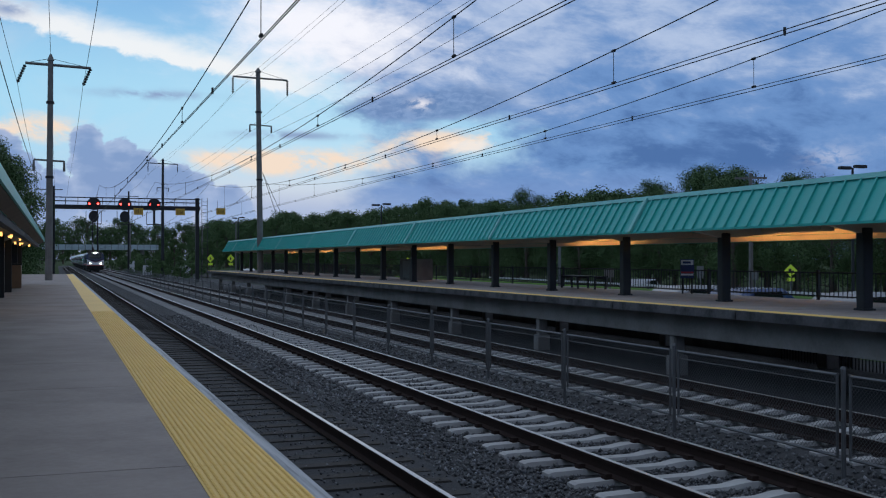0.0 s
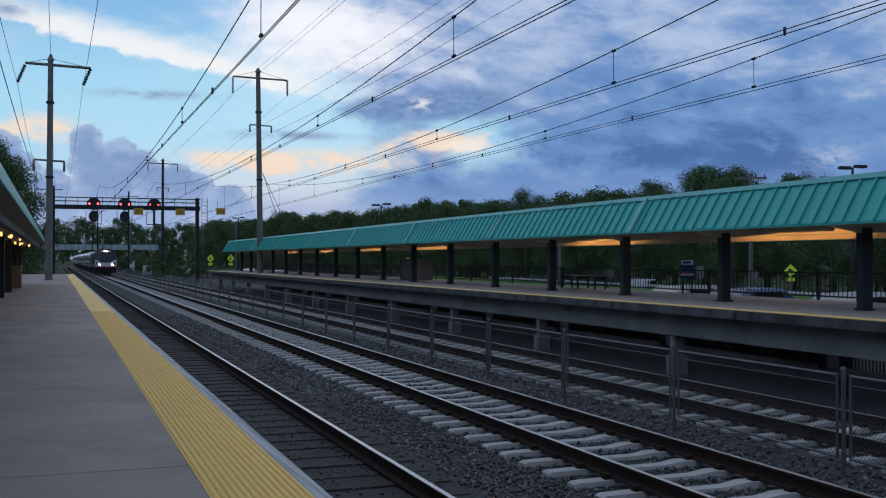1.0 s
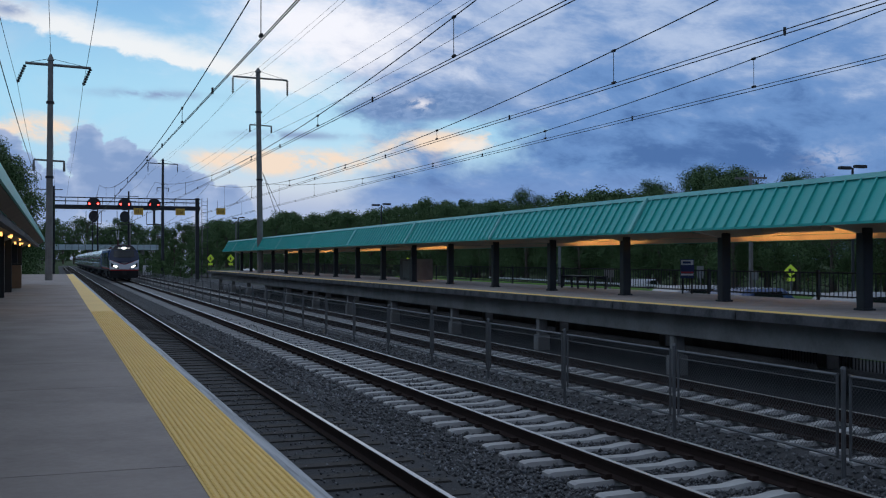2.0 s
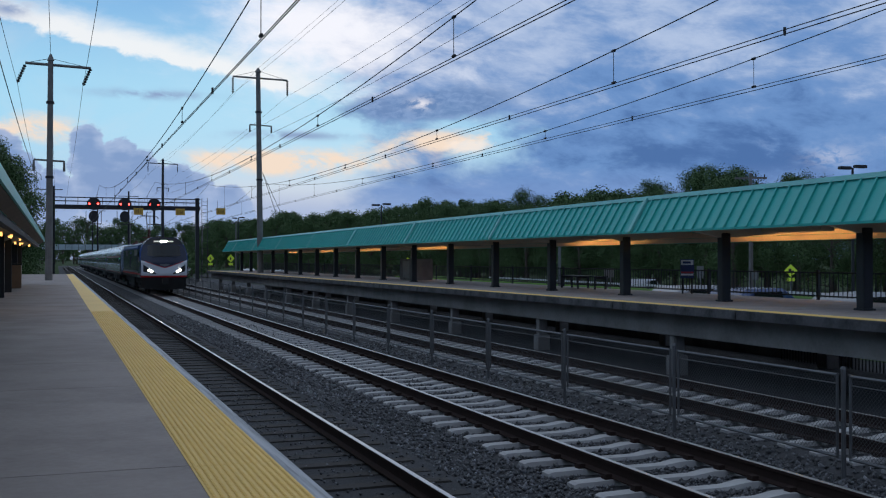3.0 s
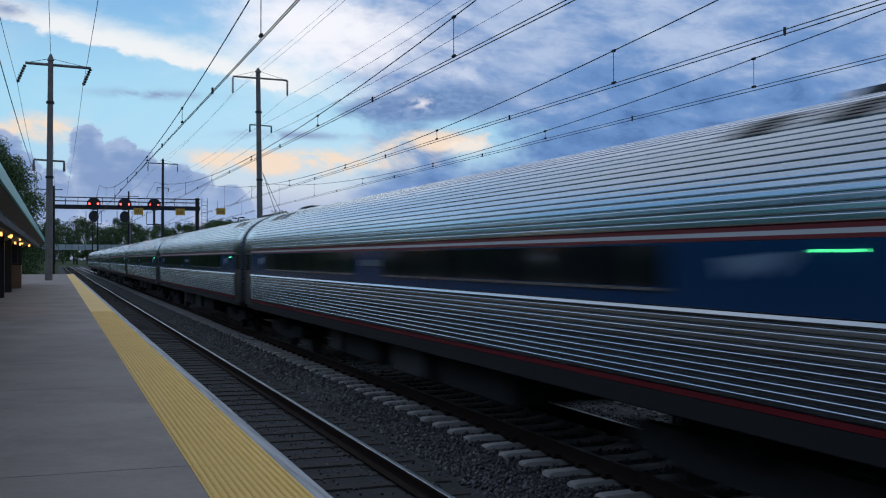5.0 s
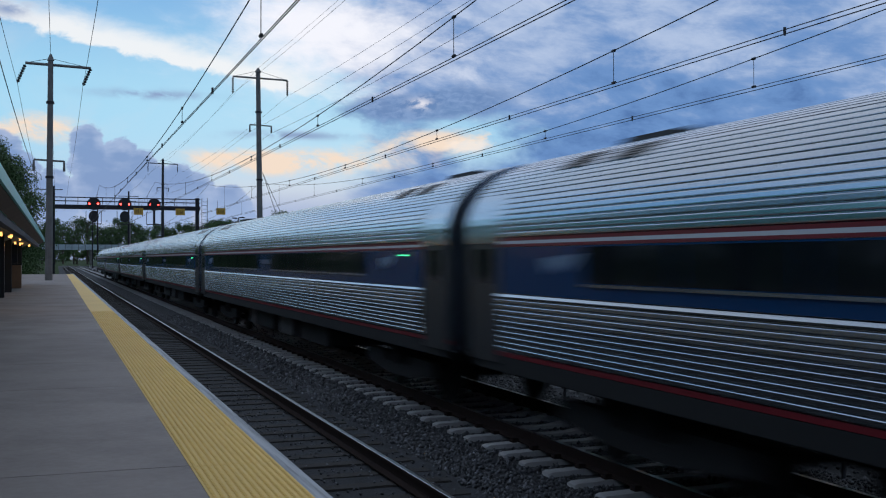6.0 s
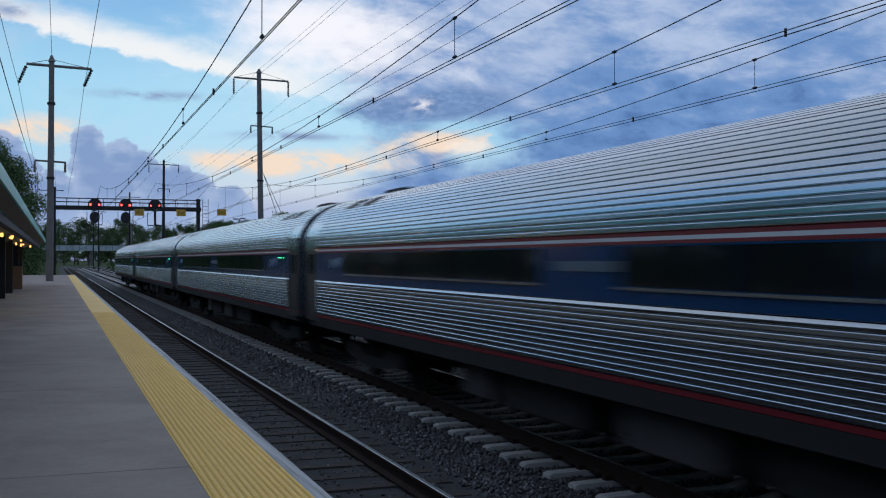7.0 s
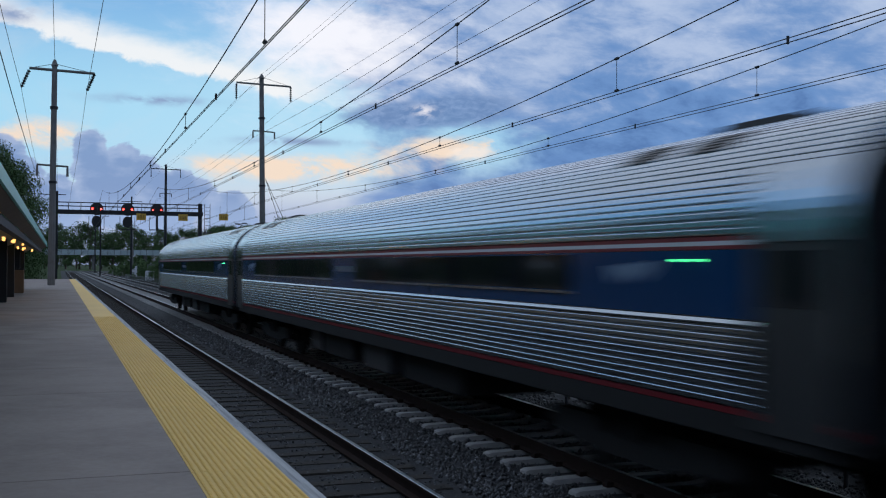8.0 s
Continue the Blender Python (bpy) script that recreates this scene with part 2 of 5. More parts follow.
def box(bm, x0, x1, y0, y1, z0, z1, m=None):
    vs = [bm.verts.new((x, y, z) if m is None else m @ Vector((x, y, z))) for x in (x0, x1) for y in (y0, y1) for z in (z0, z1)]
    for f in ((0, 1, 3, 2), (4, 6, 7, 5), (0, 4, 5, 1), (2, 3, 7, 6), (0, 2, 6, 4), (1, 5, 7, 3)):
        bm.faces.new([vs[i] for i in f])
    return vs


def rod(bm, a, b, r0, r1=None, n=8, caps=True):
    a, b = Vector(a), Vector(b)
    r1 = r0 if r1 is None else r1
    d = (b - a).normalized()
    u = d.cross(Vector((0, 0, 1)) if abs(d.z) < 0.9 else Vector((1, 0, 0))).normalized()
    w = d.cross(u)
    ring = [[bm.verts.new(p + (u * math.cos(q) + w * math.sin(q)) * r) for q in [2 * math.pi * i / n for i in range(n)]]
            for p, r in ((a, r0), (b, r1))]
    for i in range(n):
        j = (i + 1) % n
        bm.faces.new((ring[0][i], ring[0][j], ring[1][j], ring[1][i]))
    if caps:
        bm.faces.new(ring[0][::-1])
        bm.faces.new(ring[1])


def extrude(bm, prof, y0, y1, closed=True, m=None, caps=True):
    """An (x, z) profile drawn out along y."""
    rows = [[bm.verts.new((x, y, z) if m is None else m @ Vector((x, y, z))) for x, z in prof] for y in (y0, y1)]
    n = len(prof)
    for i in range(n if closed else n - 1):
        j = (i + 1) % n
        bm.faces.new((rows[0][i], rows[0][j], rows[1][j], rows[1][i]))
    if closed and caps:
        bm.faces.new(rows[0][::-1])
        bm.faces.new(rows[1])


def mesh(name, bm, material, smooth=False, bevel=0.0):
    bmesh.ops.recalc_face_normals(bm, faces=bm.faces[:])
    if bevel:
        bmesh.ops.bevel(bm, geom=[e for e in bm.edges if e.is_manifold and e.calc_face_angle(0) > 0.5], offset=bevel,
                        segments=2, affect="EDGES")
    me = bpy.data.meshes.new(name)
    bm.to_mesh(me)
    bm.free()
    me.materials.append(material)
    if smooth:
        me.shade_smooth()
    return me


def part(name, bm, material, parent=None, label="", smooth=False, bevel=0.0):
    ob = new(name, mesh(name, bm, material, smooth, bevel))
    ob.parent = parent
    return tagged(ob, label) if label else ob


def piece(name, me, parent, m):
    ob = new(name, me)
    ob.parent = parent
    ob.matrix_basis = m
    return ob


def thing(name, label, category, group="", kind="", m=None):
    ob = tagged(new(name), label, category, group, kind)
    if m is not None:
        ob.matrix_basis = m
    return ob


def raw(name, verts, faces, material):
    me = bpy.data.meshes.new(name)
    me.from_pydata(verts, [], faces)
    me.materials.append(material)
    me.update()
    return me

# ---- plan: rail heads at z = 0, the line runs along +y ----
T1, T2, T3, HALF = 2.735, 6.436, 10.12, 0.718
EDGE, YELLOW, PLAT = 1.084, 0.60, 1.22
FAR_EDGE, FAR_BACK = 12.24, 17.4
BED = -0.30
TIE_PITCH, TIE_START = 0.6215, 9.60 - 0.6215 * 9


def build_ground():
    bm = bmesh.new()
    xs = [-2500, -400, -60, -14, -1.5, 12.6, 19, 60, 110, 260, 700, 2500]
    ys = [-2500, -300, -60, 0, 80, 150, 250, 400, 800, 3500]
    g = [[bm.verts.new((x, y, BED - 0.05)) for x in xs] for y in ys]
    for i in range(len(ys) - 1):
        for j in range(len(xs) - 1):
            bm.faces.new((g[i][j], g[i][j + 1], g[i + 1][j + 1], g[i + 1][j]))
    tagged(part("ground", bm, GRASS), "rough dark green grass and earth reaching the distance", "ground", kind="structure")
    bm = bmesh.new()
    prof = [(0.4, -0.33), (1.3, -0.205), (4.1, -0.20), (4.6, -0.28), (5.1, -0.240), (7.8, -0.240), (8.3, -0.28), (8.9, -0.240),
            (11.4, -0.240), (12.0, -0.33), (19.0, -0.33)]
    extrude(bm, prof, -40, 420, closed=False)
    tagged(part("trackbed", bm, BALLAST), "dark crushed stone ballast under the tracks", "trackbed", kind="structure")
    bm = bmesh.new()
    box(bm, 19.5, 46, -30, 230, -0.34, -0.30)
    tagged(part("parking_lot", bm, ASPHALT), "worn dark asphalt car park behind the station", "car park", kind="structure")


def rail_profile(x):
    h = [(-0.07, -0.17), (0.07, -0.17), (0.07, -0.155), (0.012, -0.13), (0.010, -0.045), (0.036, -0.035), (0.036, -0.004),
         (-0.036, -0.004), (-0.036, -0.035), (-0.010, -0.045), (-0.012, -0.13), (-0.07, -0.155)]
    return [(x + a, b) for a, b in h]


def tie_mesh(concrete):
    bm = bmesh.new()
    if concrete:
        xs = [-1.25, -1.20, -0.48, -0.25, 0.25, 0.48, 1.20, 1.25]
        top = [-0.200, -0.182, -0.165, -0.198, -0.198, -0.165, -0.182, -0.200]
        wid = [0.085, 0.09, 0.098, 0.085, 0.085, 0.098, 0.09, 0.085]
        rows = [[bm.verts.new(p) for p in ((x, -w - 0.03, -0.36), (x, -w, t), (x, w, t), (x, w + 0.03, -0.36))]
                for x, t, w in zip(xs, top, wid)]
        for a, b in zip(rows, rows[1:]):
            for i in range(3):
                bm.faces.new((a[i], a[i + 1], b[i + 1], b[i]))
        bm.faces.new(rows[0][::-1])
        bm.faces.new(rows[-1])
        return mesh("tie", bm, TIE_C)
    box(bm, -1.28, 1.28, -0.11, 0.11, -0.36, -0.185)
    return mesh("tie", bm, TIE_W, bevel=0.01)


def build_track(name, xc, concrete, label):
    t = thing(name, label, "railway track", "parallel tracks", "structure")
    for s in (-1, 1):
        bm = bmesh.new()
        extrude(bm, rail_profile(xc + s * HALF), -30, 400)
        r = part("rail", bm, RAIL, t, "rusty brown rail with a polished head")
        bm = bmesh.new()
        x = xc + s * HALF
        extrude(bm, [(x - 0.026, -0.0045), (x + 0.030, -0.0045), (x + 0.025, 0.0), (x - 0.021, 0.0)], -30, 400)
        part("rail_head", bm, RAILTOP, r, "polished steel running surface")
    me = tie_mesh(concrete)
    rnd = random.Random(int(xc * 10))
    y = TIE_START
    clip = bmesh.new()
    for s in (-1, 1):
        for q in (-1, 1):
            box(clip, s * HALF + q * 0.10 - 0.04, s * HALF + q * 0.10 + 0.04, -0.05, 0.05, -0.19, -0.12)
    clip_me = mesh("rail_clip", clip, RAIL)
    for i in range(170):
        o = piece("tie", me, t, pose(xc + rnd.uniform(-0.015, 0.015), y, rnd.uniform(-0.008, 0.004), 0, 0, rnd.uniform(-0.5, 0.5)))
        if concrete and i < 60:
            piece("rail_clip", clip_me, t, pose(xc, y, 0))
        y += TIE_PITCH
    vs, fs = [], []
    while y < 330:
        b = len(vs)
        for dx in (-1.25, 1.25):
            for dy in (-0.12, 0.12):
                for z in (-0.36, -0.19):
                    vs.append((xc + dx, y + dy, z))
        fs += [tuple(b + i for i in f) for f in ((1, 5, 7, 3), (0, 4, 5, 1), (0, 1, 3, 2), (4, 6, 7, 5))]
        y += TIE_PITCH
    o = new("distant_ties", raw("distant_ties", vs, fs, TIE_C if concrete else TIE_W))
    o.parent = t
    tagged(o, "ties blending into the distance", kind="stuff")


def build_near_platform():
    p = thing("platform", "grey concrete high-level station platform with yellow tactile edge", "platform", "station platforms", "structure")
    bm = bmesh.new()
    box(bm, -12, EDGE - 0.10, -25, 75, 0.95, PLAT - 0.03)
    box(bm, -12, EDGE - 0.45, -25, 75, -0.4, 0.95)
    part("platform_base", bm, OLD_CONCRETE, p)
    joints = [-25, -12, -6, 0, 5.2, 8.62, 10.75, 14.06, 18.9, 23.7, 28.5, 33.2, 38, 43, 48, 53, 58, 64, 70, 75]
    xs = [-12, -6.4, -2.9, YELLOW]
    for a, b in zip(joints, joints[1:]):
        for c, d in zip(xs, xs[1:]):
            bm = bmesh.new()
            box(bm, c + 0.006, d - (0.0005 if d == YELLOW else 0.006), a + 0.006, b - 0.006, PLAT - 0.06, PLAT)
            part("slab", bm, CONCRETE, p)
    y, me, me2 = -4.0 + 0.62, None, None
    bm = bmesh.new()
    box(bm, 0.0, EDGE - YELLOW - 0.075, 0.005, 1.215, -0.04, 0.003)
    me = mesh("tactile_tile", bm, TACTILE)
    bm = bmesh.new()
    prof = [(0, -0.16), (0, 0.0), (0.02, 0.006), (0.075, 0.006), (0.09, -0.008), (0.09, -0.10), (0.07, -0.16)]
    extrude(bm, prof, 0.004, 3.64)
    me2 = mesh("edge_nosing", bm, NOSING)
    while y < 74:
        piece("tactile_tile", me, p, pose(YELLOW, y, PLAT))
        y += 1.22
    y = -3.4
    while y < 74:
        piece("edge_nosing", me2, p, pose(EDGE - 0.085, y, PLAT))
        y += 3.65
    vs, fs = [], []
    r, h = 0.0105, 0.0045
    yy = 4.0
    while yy < 21:
        for i in range(13):
            x = YELLOW + 0.018 + i * 0.0312
            b = len(vs)
            n = 6 if yy < 14 else 4
            for rr, z in ((r, 0.004), (r * 0.6, 0.004 + h)):
                vs += [(x + rr * math.cos(6.283 * q / n), yy + rr * math.sin(6.283 * q / n), PLAT + z) for q in range(n)]
            fs += [(b + q, b + (q + 1) % n, b + n + (q + 1) % n, b + n + q) for q in range(n)] + [tuple(b + n + q for q in range(n))]
        yy += 0.0312
    o = new("tactile_domes", raw("tactile_domes", vs, fs, TACTILE))
    o.parent = p
    tagged(o, "rows of small raised yellow domes", kind="stuff")


def build_far_platform():
    p = thing("far_platform", "raised concrete platform on piers with a yellow edge line", "platform", "station platforms", "structure")
    L = 93.5
    y, k = -11.4, 0
    bm = bmesh.new()
    box(bm, 0.04, FAR_BACK - FAR_EDGE, 0.01, 4.74, -0.17, 0.0)
    slab = mesh("deck_slab", bm, CONCRETE, bevel=0.015)
    bm = bmesh.new()
    box(bm, 0.05, 0.42, 0.004, 4.746, 0.0, 0.006)
    yellow = mesh("edge_stripe", bm, TACTILE)
    bm = bmesh.new()
    box(bm, -0.06, 0.035, 0.012, 4.738, -0.175, -0.002)
    lip = mesh("edge_block", bm, mat("stained_edge_concrete", (0.12, 0.115, 0.12), 0.9, var=0.9, scale=2.2, fine=16, bump=0.006, tint=(0.03, 0.03, 0.033), piece=0.4), bevel=0.008)
    while y < L - 4:
        piece("edge_block", lip, p, pose(FAR_EDGE, y, PLAT))
        piece("deck_slab", slab, p, pose(FAR_EDGE, y, PLAT))
        piece("edge_stripe", yellow, p, pose(FAR_EDGE, y, PLAT))
        y += 4.75
    bm = bmesh.new()
    box(bm, FAR_EDGE + 0.35, FAR_EDGE + 0.75, -11.4, L, 0.55, PLAT - 0.17)
    part("edge_girder", bm, GIRDER, p)
    bm = bmesh.new()
    box(bm, FAR_BACK - 0.8, FAR_BACK - 0.3, -11.4, L, 0.55, PLAT - 0.17)
    part("back_girder", bm, OLD_CONCRETE, p)
    bm = bmesh.new()
    box(bm, 0.37, 0.73, -0.17, 0.17, -0.5, 0.10)
    box(bm, 0.42, 0.68, -0.11, 0.11, 0.10, 0.549)
    pier = mesh("pier", bm, GIRDER, bevel=0.02)
    for i in range(-3, 11):
        piece("pier", pier, p, pose(FAR_EDGE, 20.08 + i * 6.9, 0))
        piece("pier", pier, p, pose(FAR_BACK - 1.1, 20.08 + i * 6.9, 0))
    bm = bmesh.new()
    box(bm, FAR_BACK + 0.1, FAR_BACK + 0.25, 20, L, -0.4, 0.2)
    part("back_wall", bm, OLD_CONCRETE, p)
    bm = bmesh.new()
    box(bm, -0.01, 0.01, 0, 0.022, -0.36, 0.50)
    me = mesh("picket", bm, BLACK)
    for i in range(130):
        piece("picket", me, p, pose(FAR_BACK - 0.21, 8.0 + i * 0.11, 0))


COLS = [16.36 + 4.567 * i for i in range(-5, 17)]
COLX = 14.6


def build_far_canopy():
    c = thing("canopy", "long green standing-seam metal canopy on dark columns, lit beneath", "canopy", "station canopies")
    Y0, Y1 = -9.0, 92.5
    lo, hi, xl, xh, xb = 2.87, 3.71, 13.5, 14.0, 16.9
    w = 0.405
    slope = math.atan2(hi - lo, xh - xl)
    length = math.hypot(hi - lo, xh - xl)
    # pans with a raised seam along one side, front and back slope
    bm = bmesh.new()
    box(bm, 0, length, 0, w, -0.03, 0)
    box(bm, 0, length, w - 0.02, w + 0.02, 0, 0.045)
    pan = mesh("roof_pan", bm, GREEN)
    bm = bmesh.new()
    box(bm, -0.02, length + 0.02, -0.07, 0.07, 0.0, 0.075)
    rib = mesh("expansion_cover", bm, GREEN_TRIM, bevel=0.01)
    front = pose(xl, 0, lo, 0, -math.degrees(slope), 0)
    y = Y0
    while y < Y1:
        piece("roof_pan", pan, c, Matrix.Translation((0, y, 0)) @ front)
        y += w
    for j in range(-3, 8):
        piece("expansion_cover", rib, c, Matrix.Translation((0, 23.3 + 9.134 * j, 0)) @ front)
    bm = bmesh.new()
    extrude(bm, [(xh - 0.06, hi - 0.02), (xh - 0.02, hi + 0.08), (xh + 0.16, hi + 0.08), (xh + 0.16, hi - 0.02)], Y0, Y1 + 0.2)
    part("ridge_cap", bm, GREEN_TRIM, c, "pale green ridge cap")
    bm = bmesh.new()
    extrude(bm, [(xh + 0.1, hi), (xb - 0.5, hi), (xb + 0.05, lo - 0.22), (xb, lo - 0.22), (xb - 0.55, hi - 0.06), (xh + 0.1, hi - 0.08)], Y0, Y1)
    part("back_slope", bm, GREEN, c)
    bm = bmesh.new()
    extrude(bm, [(xl - 0.02, lo - 0.03), (xl + 0.04, lo - 0.03), (xl + 0.04, lo + 0.02), (xl - 0.02, lo + 0.02)], Y0, Y1)
    part("eave_fascia", bm, GREEN, c)
    bm = bmesh.new()
    box(bm, xl + 0.22, xb - 0.12, Y0, Y1, lo + 0.20, lo + 0.24)
    part("soffit", bm, WOODBEAM, c, "cream boarded soffit")
    for k in (xl + 0.7, xl + 1.7):
        bm = bmesh.new()
        box(bm, k - 0.05, k + 0.05, Y0, Y1, lo + 0.06, lo + 0.20)
        part("purlin", bm, WOODBEAM, c)
    for k in range(3):
        bm = bmesh.new()
        box(bm, xb - 0.14 - 0.012 * k, xb - 0.08 - 0.012 * k, Y0, Y1, lo - 0.21 + 0.13 * k, lo - 0.09 + 0.13 * k)
        part("fascia_board", bm, WOODBEAM, c)
    bm = bmesh.new()
    box(bm, -0.11, 0.11, -0.11, 0.11, PLAT, lo - 0.06)
    box(bm, -0.15, 0.15, -0.15, 0.15, PLAT, PLAT + 0.04)
    col = mesh("column", bm, DARKPAINT, bevel=0.012)
    bm = bmesh.new()
    extrude(bm, [(-0.95, lo + 0.0), (-0.95, lo + 0.08), (2.1, lo + 0.1), (2.1, lo - 0.02), (0.15, lo - 0.16), (-0.15, lo - 0.16)], -0.06, 0.06)
    arm = mesh("bracket", bm, WOODBEAM)
    for y in COLS:
        piece("column", col, c, pose(COLX, y, 0))
        piece("bracket", arm, c, pose(COLX, y, 0))
    # shelf with lip and end caps, added to keep lamp light off the platform
    bm = bmesh.new()
    box(bm, -0.12, 0.24, -2.2, 2.2, 0.0, 0.03)
    box(bm, -0.12, -0.06, -2.2, 2.2, 0.03, 0.18)
    for e in (-2.2, 2.17):
        box(bm, -0.06, 0.24, e, e + 0.03, 0.03, 0.16)
    fix = mesh("light_trough", bm, WOODBEAM)
    lit = [21.0, 30.6, 47.4, 58.0, 68.6, 79.0]
    for y in lit:
        piece("light_trough", fix, c, pose(15.72, y, lo - 0.045))
        la = new("canopy_lamp", bpy.data.lights.new("canopy_lamp", "AREA"))
        la.data.shape, la.data.size, la.data.size_y = "RECTANGLE", 4.2, 0.08
        la.data.energy, la.data.color, la.data.spread = 29, (1.0, 0.47, 0.14), radians(160)
        la.matrix_world = look((15.74, y, lo + 0.05), (16.9, y, lo + 0.02))


def build_near_canopy():
    c = thing("near_canopy", "green-edged canopy over the near platform with warm lamps", "canopy", "station canopies")
    # stretch before y = 13 is out of view, carried back to shade the platform
    Y0, Y1, X, z = -22.0, 46.0, -0.50, 3.06
    bm = bmesh.new()
    extrude(bm, [(X, z - 0.14), (X + 0.03, z - 0.14), (X + 0.02, z + 0.02), (X - 0.05, z + 0.05)], Y0, Y1)
    part("eave_trim", bm, GREEN, c, "green eave trim")
    bm = bmesh.new()
    extrude(bm, [(X - 0.02, z - 0.02), (-2.2, z + 0.9), (-4.4, z), (-4.4, z - 0.08), (-2.2, z + 0.8), (X - 0.02, z - 0.10)], Y0, Y1)
    part("roof", bm, GREEN, c)
    bm = bmesh.new()
    extrude(bm, [(X - 0.005, z - 0.15), (X - 0.16, z - 0.24), (X - 0.18, z - 0.20), (X - 0.005, z - 0.11)], Y0, Y1)
    part("soffit", bm, mat("brown_soffit", (0.11, 0.08, 0.06), 0.7, var=0.4, scale=1.5, fine=18), c, "dark brown boarded soffit")
    bm = bmesh.new()
    box(bm, X - 0.30, X - 0.18, Y0, Y1, z - 0.36, z - 0.24)
    part("eave_beam", bm, BLACK, c)
    bm = bmesh.new()
    box(bm, -0.11, 0.11, -0.11, 0.11, PLAT, z + 0.42)
    col = mesh("column", bm, BLACK, bevel=0.01)
    for i in range(-8, 6):
        piece("column", col, c, pose(-1.38, 20.0 + 4.75 * i, 0))
    # small glowing specks, scattered to give the golden glints under the eave
    bm = bmesh.new()
    box(bm, -0.025, 0.025, -0.06, 0.06, -0.02, 0.02)
    fix = mesh("light_fitting", bm, SPECKGLOW)
    rnd = random.Random(8)
    for k in range(11):
        y = 17.5 + k * 2.55
        piece("light_fitting", fix, c, pose(-1.0 + rnd.uniform(-0.1, 0.15), y, z - 0.30 + rnd.uniform(-0.12, 0.03), rnd.uniform(-30, 30), 0, 0))
    bm = bmesh.new()
    extrude(bm, [(-0.9, z - 0.16), (-0.9, z - 0.10), (0.7, z - 0.10), (0.7, z - 0.16), (0.0, z - 0.42)], -0.04, 0.04)
    arm = mesh("bracket", bm, WOODBEAM)
    for i in range(-8, 6):
        piece("bracket", arm, c, pose(-1.38, 20.0 + 4.75 * i, 0))
    for y in (22.3, 31.8, 41.3):
        la = new("canopy_lamp", bpy.data.lights.new("canopy_lamp", "POINT"))
        la.data.energy, la.data.color, la.data.shadow_soft_size = 7, (1.0, 0.52, 0.18), 0.1
        la.location = (-1.15, y, z - 0.34)


def build_fence():
    xf = 8.30
    bm = bmesh.new()
    rod(bm, (0, 0.10, 0.90), (0, 3.36, 0.90), 0.019, n=6)
    rod(bm, (0, 0.10, -0.02), (0, 3.36, -0.02), 0.018, n=6)
    rod(bm, (0, 0.10, 0.80), (0, 3.36, 0.80), 0.008, n=5)
    rod(bm, (0, 0.10, -0.04), (0, 0.10, 0.92), 0.018, n=6)
    rod(bm, (0, 3.36, -0.04), (0, 3.36, 0.92), 0.018, n=6)
    frame_me = mesh("fence_frame", bm, FENCE_STEEL)
    bm = bmesh.new()
    s, d = 0.055, 0.0030
    h = 0.90
    k = -h
    while k < 3.26:
        for sg in (1, -1):
            a0, a1 = (k, k + h) if sg > 0 else (k + h, k)
            p, q = Vector((0, a0, 0)), Vector((0, a1, h))
            lo, hi = sorted((p, q), key=lambda v: v.y)
            if hi.y <= 0 or lo.y >= 3.26:
                continue
            def cut(v):
                yy = min(max(v.y, 0.0), 3.26)
                t = (yy - lo.y) / (hi.y - lo.y)
                return lo.lerp(hi, t)
            u, w = cut(lo), cut(hi)
            off = Vector((0, 0, d * 1.4))
            base = Vector((0.002 * sg, 0.10, -0.02))
            bm.faces.new([bm.verts.new(base + v) for v in (u - off, w - off, w + off, u + off)])
        k += s
    net = mesh("chain_link", bm, FENCE_STEEL)
    bm = bmesh.new()
    rod(bm, (0, 0, -0.45), (0, 0, 0.97), 0.027, n=8)
    post = mesh("fence_post", bm, FENCE_STEEL)
    bm = bmesh.new()
    rod(bm, (0, 0, 0.97), (0, 0, 1.0), 0.034, 0.02, n=8)
    cap = mesh("cap", bm, FENCE_STEEL)
    for i in range(-4, 40):
        f = thing("fence_panel", "galvanised chain-link fence panel between the tracks", "fence", "trackside fence", m=pose(xf, 9.64 + 3.472 * i, 0))
        piece("fence_frame", frame_me, f, pose(0, 0, 0))
        piece("chain_link", net, f, pose(0, 0, 0))
        po = piece("fence_post", post, f, pose(0, 0, 0))
        piece("cap", cap, po, pose(0, 0, 0))


def insulator(bm, a, b, n=7):
    a, b = Vector(a), Vector(b)
    rod(bm, a, b, 0.03, n=5)
    for i in range(n):
        p = a.lerp(b, (i + 0.7) / (n + 0.4))
        d = (b - a).normalized() * 0.04
        rod(bm, p - d, p + d, 0.095, 0.06, n=8)


def tube(bm, pts, r, n=5):
    """A round wire along a list of points, as one skin."""
    rings = []
    for p in pts:
        rings.append([bm.verts.new(p + Vector((math.cos(6.283 * i / n) * r, 0, math.sin(6.283 * i / n) * r))) for i in range(n)])
    for a, b in zip(rings, rings[1:]):
        for i in range(n):
            j = (i + 1) % n
            bm.faces.new((a[i], a[j], b[j], b[i]))
    bm.faces.new(rings[0][::-1])
    bm.faces.new(rings[-1])


